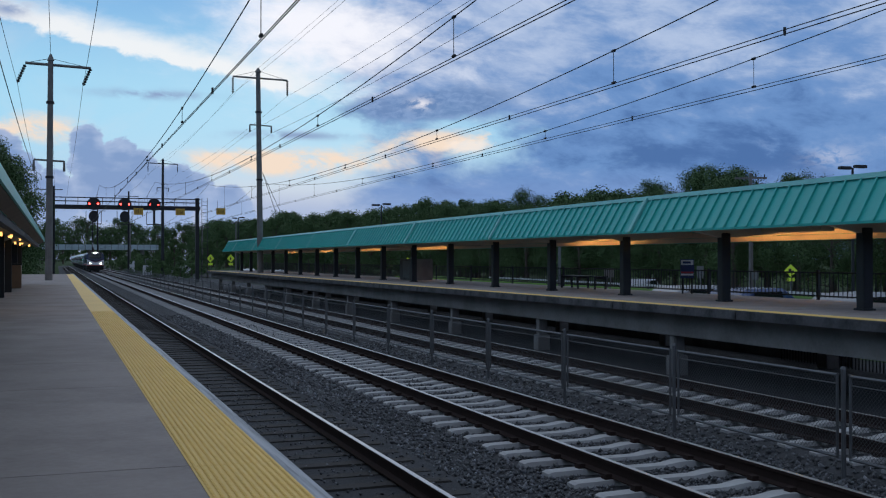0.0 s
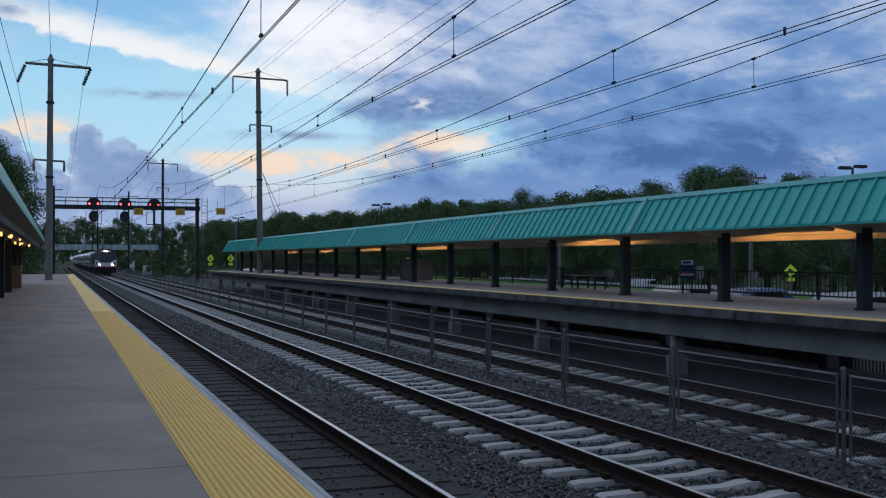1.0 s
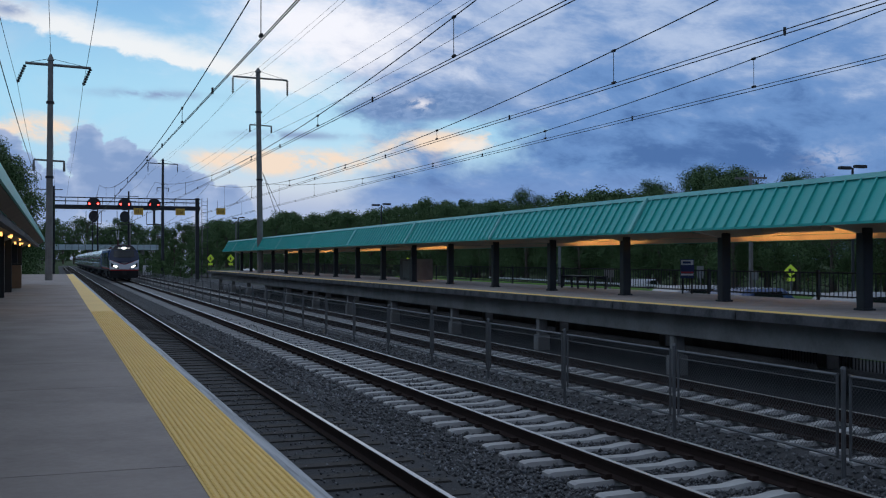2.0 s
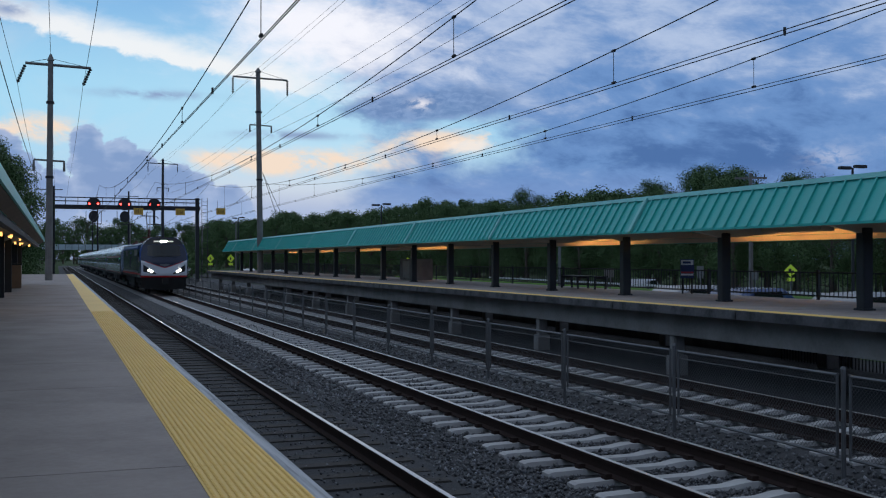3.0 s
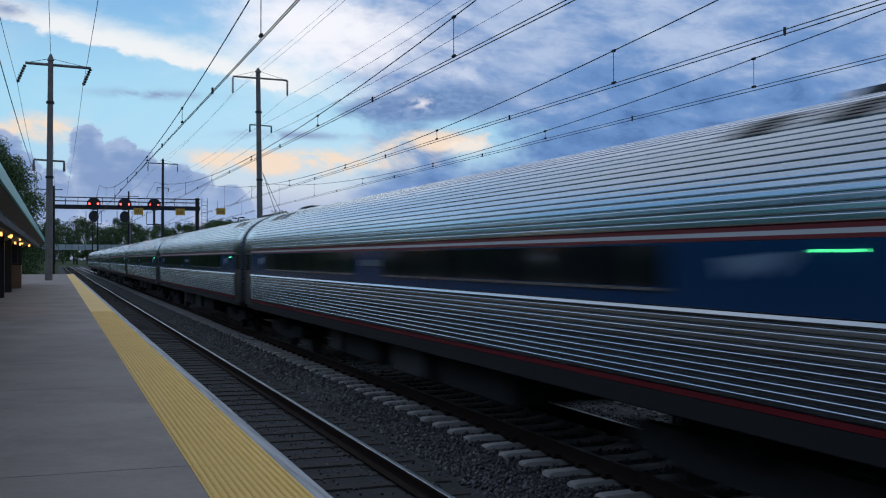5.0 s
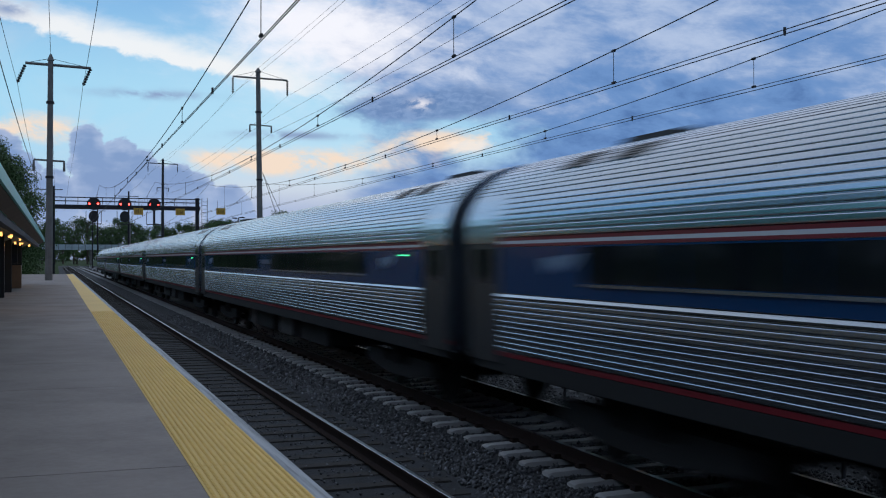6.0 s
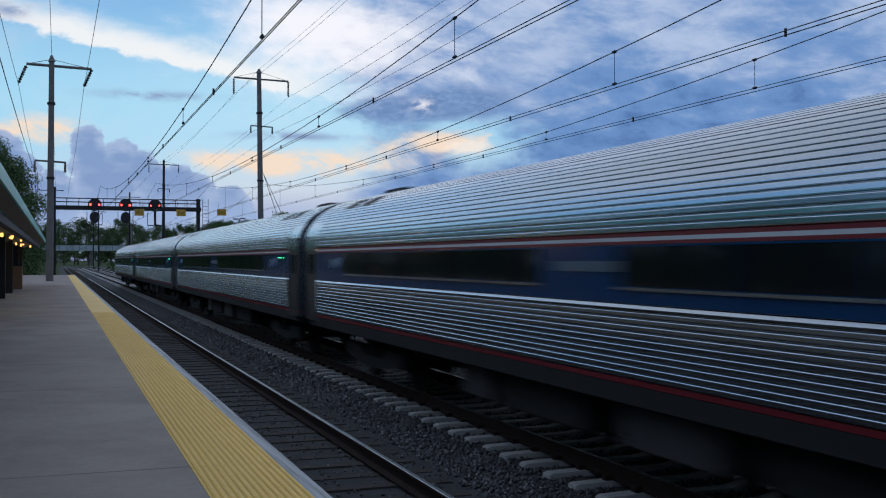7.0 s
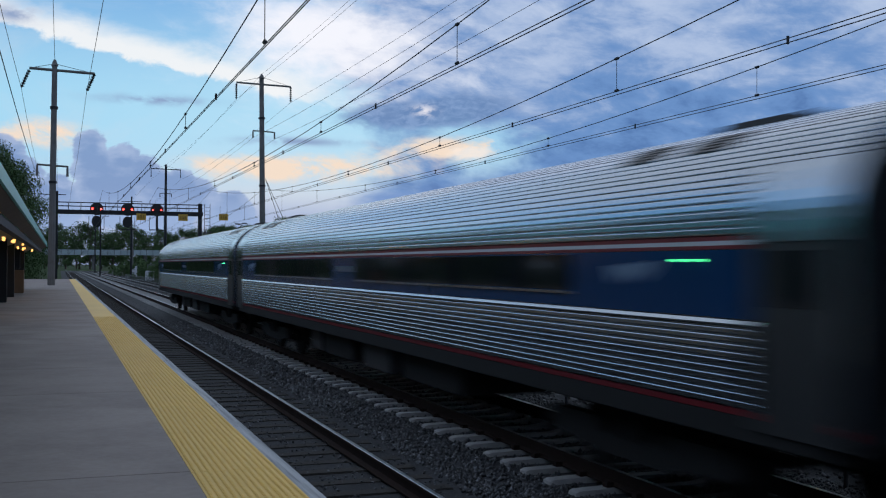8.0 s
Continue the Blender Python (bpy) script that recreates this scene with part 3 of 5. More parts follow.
def build_pole(x, y, base, top, arm, lean, hang, material, label, low=True, guy=False):
    """A catenary mast: tapered pole, long upper cross-arm with insulator strings, short lower arm."""
    p = thing("catenary_mast", label, "mast", "catenary masts", m=pose(x, y, 0))
    h = top - base
    bm = bmesh.new()
    w = 0.23 if top > 14 else 0.17
    rod(bm, (0, 0, base), (lean, 0, top - 0.3), w, w * 0.7, n=12)
    rod(bm, (lean, 0, top - 0.3), (lean, 0, top), w, w * 0.3, n=10)
    part("pole", bm, material, p, smooth=False)
    for f in (0.45, 0.78):
        bm = bmesh.new()
        rod(bm, (lean * f, 0, base + h * f), (lean * f, 0, base + h * f + 0.12), w * 1.08, w * 1.08, n=12)
        part("band", bm, BLACK, p)
    za = top - arm[2]
    bm = bmesh.new()
    rod(bm, (arm[0], 0, za + 0.08), (arm[1], 0, za), 0.07, 0.07, n=6)
    part("cross_arm", bm, material, p)
    bm = bmesh.new()
    rod(bm, (arm[0], 0, za + 0.08), (lean, 0, top - 0.2), 0.012, n=4)
    rod(bm, (arm[1], 0, za), (lean, 0, top - 0.2), 0.012, n=4)
    part("stay_wire", bm, WIRE, p)
    for xe in arm[:2]:
        bm = bmesh.new()
        insulator(bm, (xe, 0, za), (xe + hang, 0, za - 1.15 * arm[3]))
        part("insulator", bm, DARKPAINT, p, "string of dark insulator discs")
    if low:
        zl = top - arm[4]
        bm = bmesh.new()
        rod(bm, (-arm[5], 0, zl + 0.03), (arm[5], 0, zl - 0.03), 0.05, 0.05, n=6)
        for xe in (-arm[5], arm[5]):
            rod(bm, (xe, 0, zl), (xe, 0, zl - 0.5), 0.05, 0.07, n=6)
        part("lower_arm", bm, material, p)
    if guy:
        for k in (0.0, 0.35):
            bm = bmesh.new()
            rod(bm, (lean * 0.5 + w, 0, base + h * 0.49), (1.0 + k, -0.4, base + h * 0.30), 0.02, n=5)
            part("guy_wire", bm, WIRE, p)
    return p


def sag_line(x0, x1, ya, yb, za, zb, sag, n=24):
    return [Vector((x0 + (x1 - x0) * t, ya + (yb - ya) * t, za + (zb - za) * t - 4 * sag * t * (1 - t))) for t in [i / n for i in range(n + 1)]]


def build_catenary(x, zc, label, shift=0.0, ylist=(-75.5, 0.5, 76.5, 152.5, 228.5, 304.5, 380.5), high=1.9, low=0.105):
    """Two close lower wires, a sagging messenger above them and the droppers between."""
    c = thing("overhead_wire", label, "overhead wire", "overhead wires")
    for name, dx, dz, r in (("contact_wire", 0.0, -0.08, 0.0085), ("auxiliary_wire", 0.04, 0.0, 0.008)):
        bm = bmesh.new()
        rod(bm, (x + dx, -75, zc + dz), (x + dx, 380, zc + dz), r, n=6)
        part(name, bm, WIRE, c)
    sag = high - low
    for a, b in zip(ylist, ylist[1:]):
        bm = bmesh.new()
        tube(bm, sag_line(x, x, a, b, zc + high, zc + high, sag), 0.011)
        part("messenger_wire", bm, WIRE, c)
        if a > 200:
            continue
        for i in range(-3, 5):
            y = (a + b) / 2 - 1.4 + shift + 10.15 * i
            t = (y - a) / (b - a)
            if not 0.02 < t < 0.98:
                continue
            z = zc + high - 4 * sag * t * (1 - t)
            bm = bmesh.new()
            rod(bm, (x, y, zc), (x, y, z), 0.007, n=4)
            for zz in (zc, z):
                rod(bm, (x, y - 0.05, zz), (x, y + 0.05, zz), 0.03, n=6)
            part("dropper", bm, WIRE, c)
            bm = bmesh.new()
            rod(bm, (x, y - 5.13, zc - 0.10), (x, y - 5.13, zc + 0.02), 0.022, n=6)
            part("wire_clamp", bm, WIRE, c)


def build_feeders(xs, ys, x_pole, label):
    for dx, z0, z1, sag in xs:
        bm = bmesh.new()
        pts = []
        for a, b in zip(ys, ys[1:]):
            pts += sag_line(x_pole + dx, x_pole + dx, a, b, z0, z1, sag)[:-1]
        tube(bm, pts, 0.010, 4)
        tagged(part("feeder_wire", bm, WIRE), label, "power line", "feeder lines")


def build_gantry():
    g = thing("signal_gantry", "black steel signal gantry with railing spanning the tracks", "signal gantry")
    Y, xl, xr, z = 120.0, -0.42, 14.66, 7.6
    bm = bmesh.new()
    box(bm, xl - 0.22, xl + 0.22, Y - 0.22, Y + 0.22, -0.4, 10.0)
    part("left_leg", bm, BLACK, g)
    bm = bmesh.new()
    box(bm, xr - 0.2, xr + 0.2, Y - 0.2, Y + 0.2, -0.4, 9.0)
    part("right_leg", bm, BLACK, g)
    bm = bmesh.new()
    box(bm, xl, xr + 0.3, Y - 0.4, Y + 0.4, z, z + 0.45)
    part("beam", bm, BLACK, g, bevel=0.03)
    bm = bmesh.new()
    for h in (0.85, 1.25):
        rod(bm, (xl, Y - 0.4, z + h), (xr + 0.3, Y - 0.4, z + h), 0.035, n=5)
        rod(bm, (xl, Y + 0.4, z + h), (xr + 0.3, Y + 0.4, z + h), 0.035, n=5)
    for i in range(13):
        x = xl + (xr - xl) * i / 12
        rod(bm, (x, Y - 0.4, z + 0.4), (x, Y - 0.4, z + 1.25), 0.035, n=5)
    part("railing", bm, BLACK, g)
    bm = bmesh.new()
    for dx in (0.5, 1.1):
        rod(bm, (xr + dx, Y, -0.3), (xr + dx, Y, z + 1.4), 0.03, n=5)
    for i in range(22):
        rod(bm, (xr + 0.5, Y, 0.2 + i * 0.4), (xr + 1.1, Y, 0.2 + i * 0.4), 0.02, n=4)
    part("ladder", bm, BLACK, g)
    for x, reds, low in ((3.70, 2, 1), (6.89, 2, 1), (9.97, 1, 0)):
        bm = bmesh.new()
        extrude(bm, [(0.70 * math.cos(a), 0.68 * math.sin(a)) for a in [2 * math.pi * i / 20 for i in range(20)]], 0, 0.12)
        s = part("signal_head", bm, BLACK, g, "black round signal board with red lamps")
        s.matrix_basis = pose(x, Y - 0.62, z + 0.56)
        for i, dx in enumerate((-0.44, 0.44)):
            bm = bmesh.new()
            rod(bm, (dx, -0.02, 0), (dx, -0.10, 0), 0.105 if reds == 2 else 0.075, n=12)
            part("lamp", bm, REDLAMP, s, "glowing red lamp")
            bm = bmesh.new()
            rod(bm, (dx, 0, 0.02), (dx, -0.3, 0.05), 0.17, 0.17, n=10, caps=False)
            part("hood", bm, BLACK, s)
        bm = bmesh.new()
        if low:
            pts = [(0.52 * math.cos(a), -1.35 + 0.62 * math.sin(a)) for a in [2 * math.pi * i / 16 for i in range(16)]]
            extrude(bm, pts, 0, 0.12)
        else:
            box(bm, -0.12, 0.12, 0, 0.12, -2.1, -0.6)
        part("lower_board", bm, BLACK, s)
        bm = bmesh.new()
        for sx in (-0.78, 0.78):
            rod(bm, (sx, 0.3, -0.75), (sx, 0.3, -2.15), 0.03, n=4)
        rod(bm, (-0.78, 0.3, -2.15), (0.78, 0.3, -2.15), 0.05, n=4)
        part("cage", bm, BLACK, s)


# ---- the train ----
V0 = 22.6 + 42.75 * 4.6        # where the first marker lamp stands at the start
SPEED = 42.75
ST_STEEL = mat("stainless_steel", (0.52, 0.57, 0.63), 0.22, 1.0, var=0.25, scale=0.7, fine=14, tint=(0.34, 0.38, 0.43), stretch=(1, 0.25, 2))
CAR_BLUE = mat("dark_blue_band", (0.004, 0.045, 0.135), 0.20, spec=0.3, var=0.2, scale=1, fine=12)
CAR_RED = mat("red_band", (0.20, 0.012, 0.02), 0.45, var=0.2, scale=1, fine=12)
CAR_WHITE = mat("white_band", (0.62, 0.63, 0.65), 0.4, var=0.2, scale=1, fine=12)
CAR_GLASS = mat("tinted_glass", (0.008, 0.011, 0.014), 0.08, var=0.1, spec=0.45)
UNDER = mat("underframe_black", (0.015, 0.0145, 0.015), 0.9, var=0.4, scale=2, fine=20)
GREYBOX = mat("underfloor_box", (0.055, 0.052, 0.055), 0.7, var=0.5, scale=2, fine=20)
GREENLAMP = mat("green_marker_lamp", (0.02, 0.3, 0.1), 0.4, glow=(0.08, 1.0, 0.35), strength=5.0)
HEADLAMP = mat("headlamp", (0.9, 0.9, 0.85), 0.3, glow=(1.0, 0.95, 0.78), strength=30.0)
LOCO_GREY = mat("loco_silver_grey", (0.115, 0.155, 0.205), 0.22, 0.4, var=0.3, scale=0.5, fine=10, tint=(0.085, 0.11, 0.14), coat=0.3)
MASK = mat("cab_mask_navy", (0.006, 0.013, 0.04), 0.3, spec=0.4, var=0.2, scale=1, fine=12)
LOCO_BLUE = mat("loco_dark_blue", (0.005, 0.045, 0.19), 0.42, spec=0.2, var=0.15, scale=1, fine=12)
LOCO_WHITE = mat("loco_white", (0.60, 0.62, 0.66), 0.35, var=0.15, scale=1, fine=12)
LOCO_RED = mat("loco_red", (0.42, 0.012, 0.014), 0.55, var=0.2, scale=1, fine=12)
PANTO = mat("pantograph_brown", (0.12, 0.035, 0.03), 0.6, var=0.4, scale=2, fine=20)


def wheelset(name_parent, y, gauge=HALF):
    bm = bmesh.new()
    for s in (-1, 1):
        rod(bm, (s * (gauge - 0.07), y, 0.46), (s * (gauge + 0.06), y, 0.46), 0.46, n=24)
        rod(bm, (s * (gauge + 0.06), y, 0.46), (s * (gauge + 0.14), y, 0.46), 0.15, n=12)
    rod(bm, (-gauge, y, 0.46), (gauge, y, 0.46), 0.08, n=8)
    part("wheelset", bm, UNDER, name_parent)


def bogie(car, yc, wb):
    bm = bmesh.new()
    box(bm, -1.0, 1.0, yc - 0.2, yc + 0.2, 0.45, 0.86)
    b = part("bogie", bm, UNDER, car, "black truck bolster")
    for s in (-1, 1):
        bm = bmesh.new()
        ring = [(yc - wb / 2 - 0.45, 0.44), (yc - wb / 2 - 0.45, 0.66), (yc - 0.7, 0.66), (yc - 0.45, 0.50), (yc + 0.45, 0.50), (yc + 0.7, 0.66),
                (yc + wb / 2 + 0.45, 0.66), (yc + wb / 2 + 0.45, 0.44), (yc + 0.6, 0.32), (yc - 0.6, 0.32)]
        a = [bm.verts.new((s * 1.02, y, z)) for y, z in ring]
        d = [bm.verts.new((s * 1.18, y, z)) for y, z in ring]
        bm.faces.new(a)
        bm.faces.new(d[::-1])
        for i in range(len(ring)):
            j = (i + 1) % len(ring)
            bm.faces.new((a[i], a[j], d[j], d[i]))
        part("side_frame", bm, UNDER, b)
        bm = bmesh.new()
        rod(bm, (s * 1.08, yc, 0.50), (s * 1.08, yc, 0.95), 0.16, n=12)
        part("air_spring", bm, UNDER, b)
        wheelset(b, yc + s * wb / 2)


def car_prof(z):
    """Half width of the car body at height z."""
    if z < 2.5:
        return 1.60 - 0.03 * max(0, (1.5 - z)) / 0.4
    t = min(1.0, (z - 2.5) / 1.04)
    return 1.60 * math.sqrt(max(0.0, 1 - t ** 2.1))


def flute(bm, z0, z1, n, y0, y1, depth=0.022, side=-1):
    """Fluted sheet following the body side: flat ribs with a rounded shoulder and a narrow groove."""
    pts = []
    for i in range(n):
        for q, d in ((0.0, 0.0), (0.10, 0.9), (0.24, 1.0), (0.74, 1.0), (0.84, 0.8), (0.93, 0.0)):
            pts.append((z0 + (z1 - z0) * (i + q) / n, d * depth))
    pts.append((z1, 0))
    prof = [(side * (car_prof(z) + d), z) for z, d in pts]
    extrude(bm, prof, y0, y1, closed=False)


def build_car():
    """Stainless passenger car, front end at y = 0."""
    c = thing("passenger_car", "fluted stainless steel passenger car with dark window band", "train car", "passenger cars")
    L, D = 25.45, 1.12
    bm = bmesh.new()
    zs = [0.98, 1.2, 1.6, 2.0, 2.45, 2.6, 2.8, 3.0, 3.15, 3.28, 3.38, 3.45, 3.51, 3.54]
    ring = [(-car_prof(z) + 0.03, z) for z in zs] + [(car_prof(z) - 0.03, z) for z in zs[::-1][1:]]
    extrude(bm, ring, 0.08, L - 0.08)
    part("body", bm, ST_STEEL, c)
    bm = bmesh.new()
    for s in (-1, 1):
        flute(bm, 1.145, 1.755, 10, D, L - D, 0.02, s)
    part("lower_fluting", bm, ST_STEEL, c)
    for k, (a, b) in enumerate(((2.455, 2.98), (2.98, 3.30), (3.30, 3.51))):
        bm = bmesh.new()
        for s in (-1, 1):
            flute(bm, a, b, (8, 6, 6)[k], D if k == 0 else 0.08, L - D if k == 0 else L - 0.08, 0.016, s)
        part("roof_fluting", bm, ST_STEEL, c)
    # smooth steel ends over the vestibules
    for ya, yb in ((0.08, D), (L - D, L - 0.08)):
        for s in (-1, 1):
            bm = bmesh.new()
            zz = [2.40 + 0.58 * i / 8 for i in range(9)]
            extrude(bm, [(s * (car_prof(z) + 0.008), z) for z in zz] + [(s * (car_prof(z) - 0.04), z) for z in zz[::-1]], ya, yb)
            part("end_panel", bm, ST_STEEL, c, "smooth bright steel panel over the vestibule")
    # louvred dark panels on the roof shoulder near both ends
    louvre = mat("dark_louvre", (0.05, 0.05, 0.055), 0.5, 0.5, var=0.3, scale=3, fine=30)
    for ya in (1.9, 3.0, L - 3.7, L - 2.6):
        for s in (-1, 1):
            bm = bmesh.new()
            for i in range(5):
                za, zb = 3.20 + 0.035 * i, 3.225 + 0.035 * i
                extrude(bm, [(s * (car_prof(za) - 0.01), za), (s * (car_prof(za) + 0.03), za), (s * (car_prof(zb) + 0.022), zb), (s * (car_prof(zb) - 0.01), zb)], ya, ya + 0.7)
            part("roof_louvre", bm, louvre, c, "dark louvred roof panel")

    def strip(name, z0, z1, mt, d, label="", y0=D, y1=L - D):
        bm = bmesh.new()
        for s in (-1, 1):
            x0, x1 = (car_prof(z0) - 0.05) * s, (car_prof(z0) + d) * s
            x2, x3 = (car_prof(z1) + d) * s, (car_prof(z1) - 0.05) * s
            extrude(bm, [(x0, z0), (x1, z0), (x2, z1), (x3, z1)], y0, y1)
        part(name, bm, mt, c, label)

    strip("sill_stripe", 1.085, 1.135, CAR_RED, 0.008, "dull red sill stripe", 0.12, L - 0.12)
    for s in (-1, 1):
        bm = bmesh.new()
        extrude(bm, [(s * 1.55, 1.755), (s * 1.628, 1.765), (s * 1.630, 1.780), (s * 1.606, 1.808), (s * 1.55, 1.82)], D, L - D)
        part("belt_rail", bm, ST_STEEL, c, "bright steel belt rail")
    strip("skirt", 0.90, 1.08, UNDER, 0.004, "black skirt", 0.3, L - 0.3)
    strip("blue_band", 1.82, 2.345, CAR_BLUE, 0.006, "dark blue window band")
    strip("red_stripe", 2.35, 2.38, CAR_RED, 0.008, "thin red stripe")
    strip("white_stripe", 2.38, 2.415, CAR_WHITE, 0.008)
    strip("red_stripe", 2.415, 2.45, CAR_RED, 0.008, "thin red stripe")
    bm = bmesh.new()
    box(bm, -1.622, 1.622, 0, 1.625, 1.975, 2.33)
    pane = mesh("window", bm, CAR_GLASS, bevel=0.01)
    bm = bmesh.new()
    box(bm, -1.63, 1.63, 0.0, 1.60, 1.938, 1.966)
    sill = mesh("window_sill", bm, ST_STEEL)
    y = 4.0
    i = 0
    while y < L - 4.6:
        if i != 5:
            w = piece("window", pane, c, pose(0, y, 0))
            piece("window_sill", sill, w, pose(0, 0, 0))
        else:
            for s in (-1, 1):
                bm = bmesh.new()
                box(bm, s * 1.608 - 0.01, s * 1.608 + 0.01, y, y + 1.3, 2.10, 2.20)
                part("lettering_bar", bm, mat("grey_lettering", (0.10, 0.13, 0.18), 0.4), c, "pale lettering on the blue band")
        y += 1.66
        i += 1
    # pale emblem on the blue band near each end
    for yc in (2.75, L - 2.75):
        for s in (-1, 1):
            bm = bmesh.new()
            for k in range(3):
                y0, z0 = yc - 0.42 + 0.26 * k, 2.27 - 0.015 * k
                ring = [(y0, z0), (y0 + 0.38, z0 - 0.03), (y0 + 0.30, z0 - 0.20), (y0 + 0.12, z0 - 0.10)]
                a = [bm.verts.new((s * 1.60, p, z)) for p, z in ring]
                b = [bm.verts.new((s * 1.611, p, z)) for p, z in ring]
                bm.faces.new(a[::-1])
                bm.faces.new(b)
                for i in range(4):
                    bm.faces.new((a[i], a[(i + 1) % 4], b[(i + 1) % 4], b[i]))
            part("emblem", bm, mat("pale_emblem", (0.16, 0.24, 0.36), 0.4), c, "pale curved emblem on the blue band")
    for yy in (0.16, L - 1.06):
        bm = bmesh.new()
        box(bm, -1.592, 1.592, yy, yy + 0.9, 1.0, 2.395)
        d = part("vestibule_door", bm, mat("dark_door", (0.06, 0.06, 0.062), 0.35, 0.3, var=0.3, scale=1, fine=12), c, "recessed dark grey vestibule door")
        bm = bmesh.new()
        box(bm, -1.60, 1.60, yy + 0.22, yy + 0.68, 1.92, 2.33)
        part("door_window", bm, CAR_GLASS, d)
    for yy in (0.0, L - 0.02):
        bm = bmesh.new()
        box(bm, -0.75, 0.75, yy - 0.28, yy + 0.30, 1.0, 3.2)
        part("gangway", bm, UNDER, c, "black rubber gangway diaphragm", bevel=0.05)
    for yy in (1.9,):
        for s in (-1, 1):
            bm = bmesh.new()
            box(bm, s * 1.615 - 0.015, s * 1.615 + 0.015, yy - 0.05, yy + 0.05, 2.255, 2.275)
            part("marker_lamp", bm, GREENLAMP, c, "glowing green marker lamp")
    bm = bmesh.new()
    box(bm, -1.45, 1.45, 0.3, L - 0.3, 0.86, 1.0)
    part("underframe", bm, UNDER, c)
    for yy, ln, xx, mt in ((8.0, 2.6, 1.25, UNDER), (11.2, 1.6, 1.3, GREYBOX), (13.6, 2.2, 1.28, UNDER), (16.2, 1.0, 1.25, GREYBOX)):
        bm = bmesh.new()
        box(bm, -xx, xx, yy, yy + ln, 0.42, 0.88)
        part("equipment_box", bm, mt, c, bevel=0.02)
    for yy in (1.9, L - 3.2):
        bm = bmesh.new()
        box(bm, -0.5, 0.5, yy, yy + 1.2, 3.46, 3.56)
        part("roof_vent", bm, GREYBOX, c, bevel=0.04)
    for yy in (3.6, L - 3.6):
        bogie(c, yy, 2.6)
    return c


def front_y(x, z):
    """Nose of the locomotive: how far behind the foremost point the skin lies."""
    back = 0.42 * (abs(x) / 1.45) ** 2.2
    if z > 2.0:
        back += (z - 2.0) * 0.62
    elif z < 1.3:
        back += (1.3 - z) * 0.25
    return back


def nose_patch(name, loco, material, zlo, zhi, x0, x1, off, label="", nx=24, nz=14, thick=0.05):
    bm = bmesh.new()
    g = []
    for i in range(nx + 1):
        x = x0 + (x1 - x0) * i / nx
        row = []
        for j in range(nz + 1):
            z = zlo(x) + (zhi(x) - zlo(x)) * j / nz
            row.append((bm.verts.new((x, front_y(x, z) - off, z)), bm.verts.new((x, front_y(x, z) + thick, z))))
        g.append(row)
    for i in range(nx):
        for j in range(nz):
            a, b, c2, d = g[i][j], g[i + 1][j], g[i + 1][j + 1], g[i][j + 1]
            bm.faces.new((a[0], b[0], c2[0], d[0]))
            bm.faces.new((d[1], c2[1], b[1], a[1]))
    rim = [g[i][0] for i in range(nx + 1)] + [g[nx][j] for j in range(1, nz + 1)] + [g[i][nz] for i in range(nx - 1, -1, -1)] + \
          [g[0][j] for j in range(nz - 1, 0, -1)]
    for a, b in zip(rim, rim[1:] + rim[:1]):
        bm.faces.new((a[0], a[1], b[1], b[0]))
    return part(name, bm, material, loco, label, smooth=False)


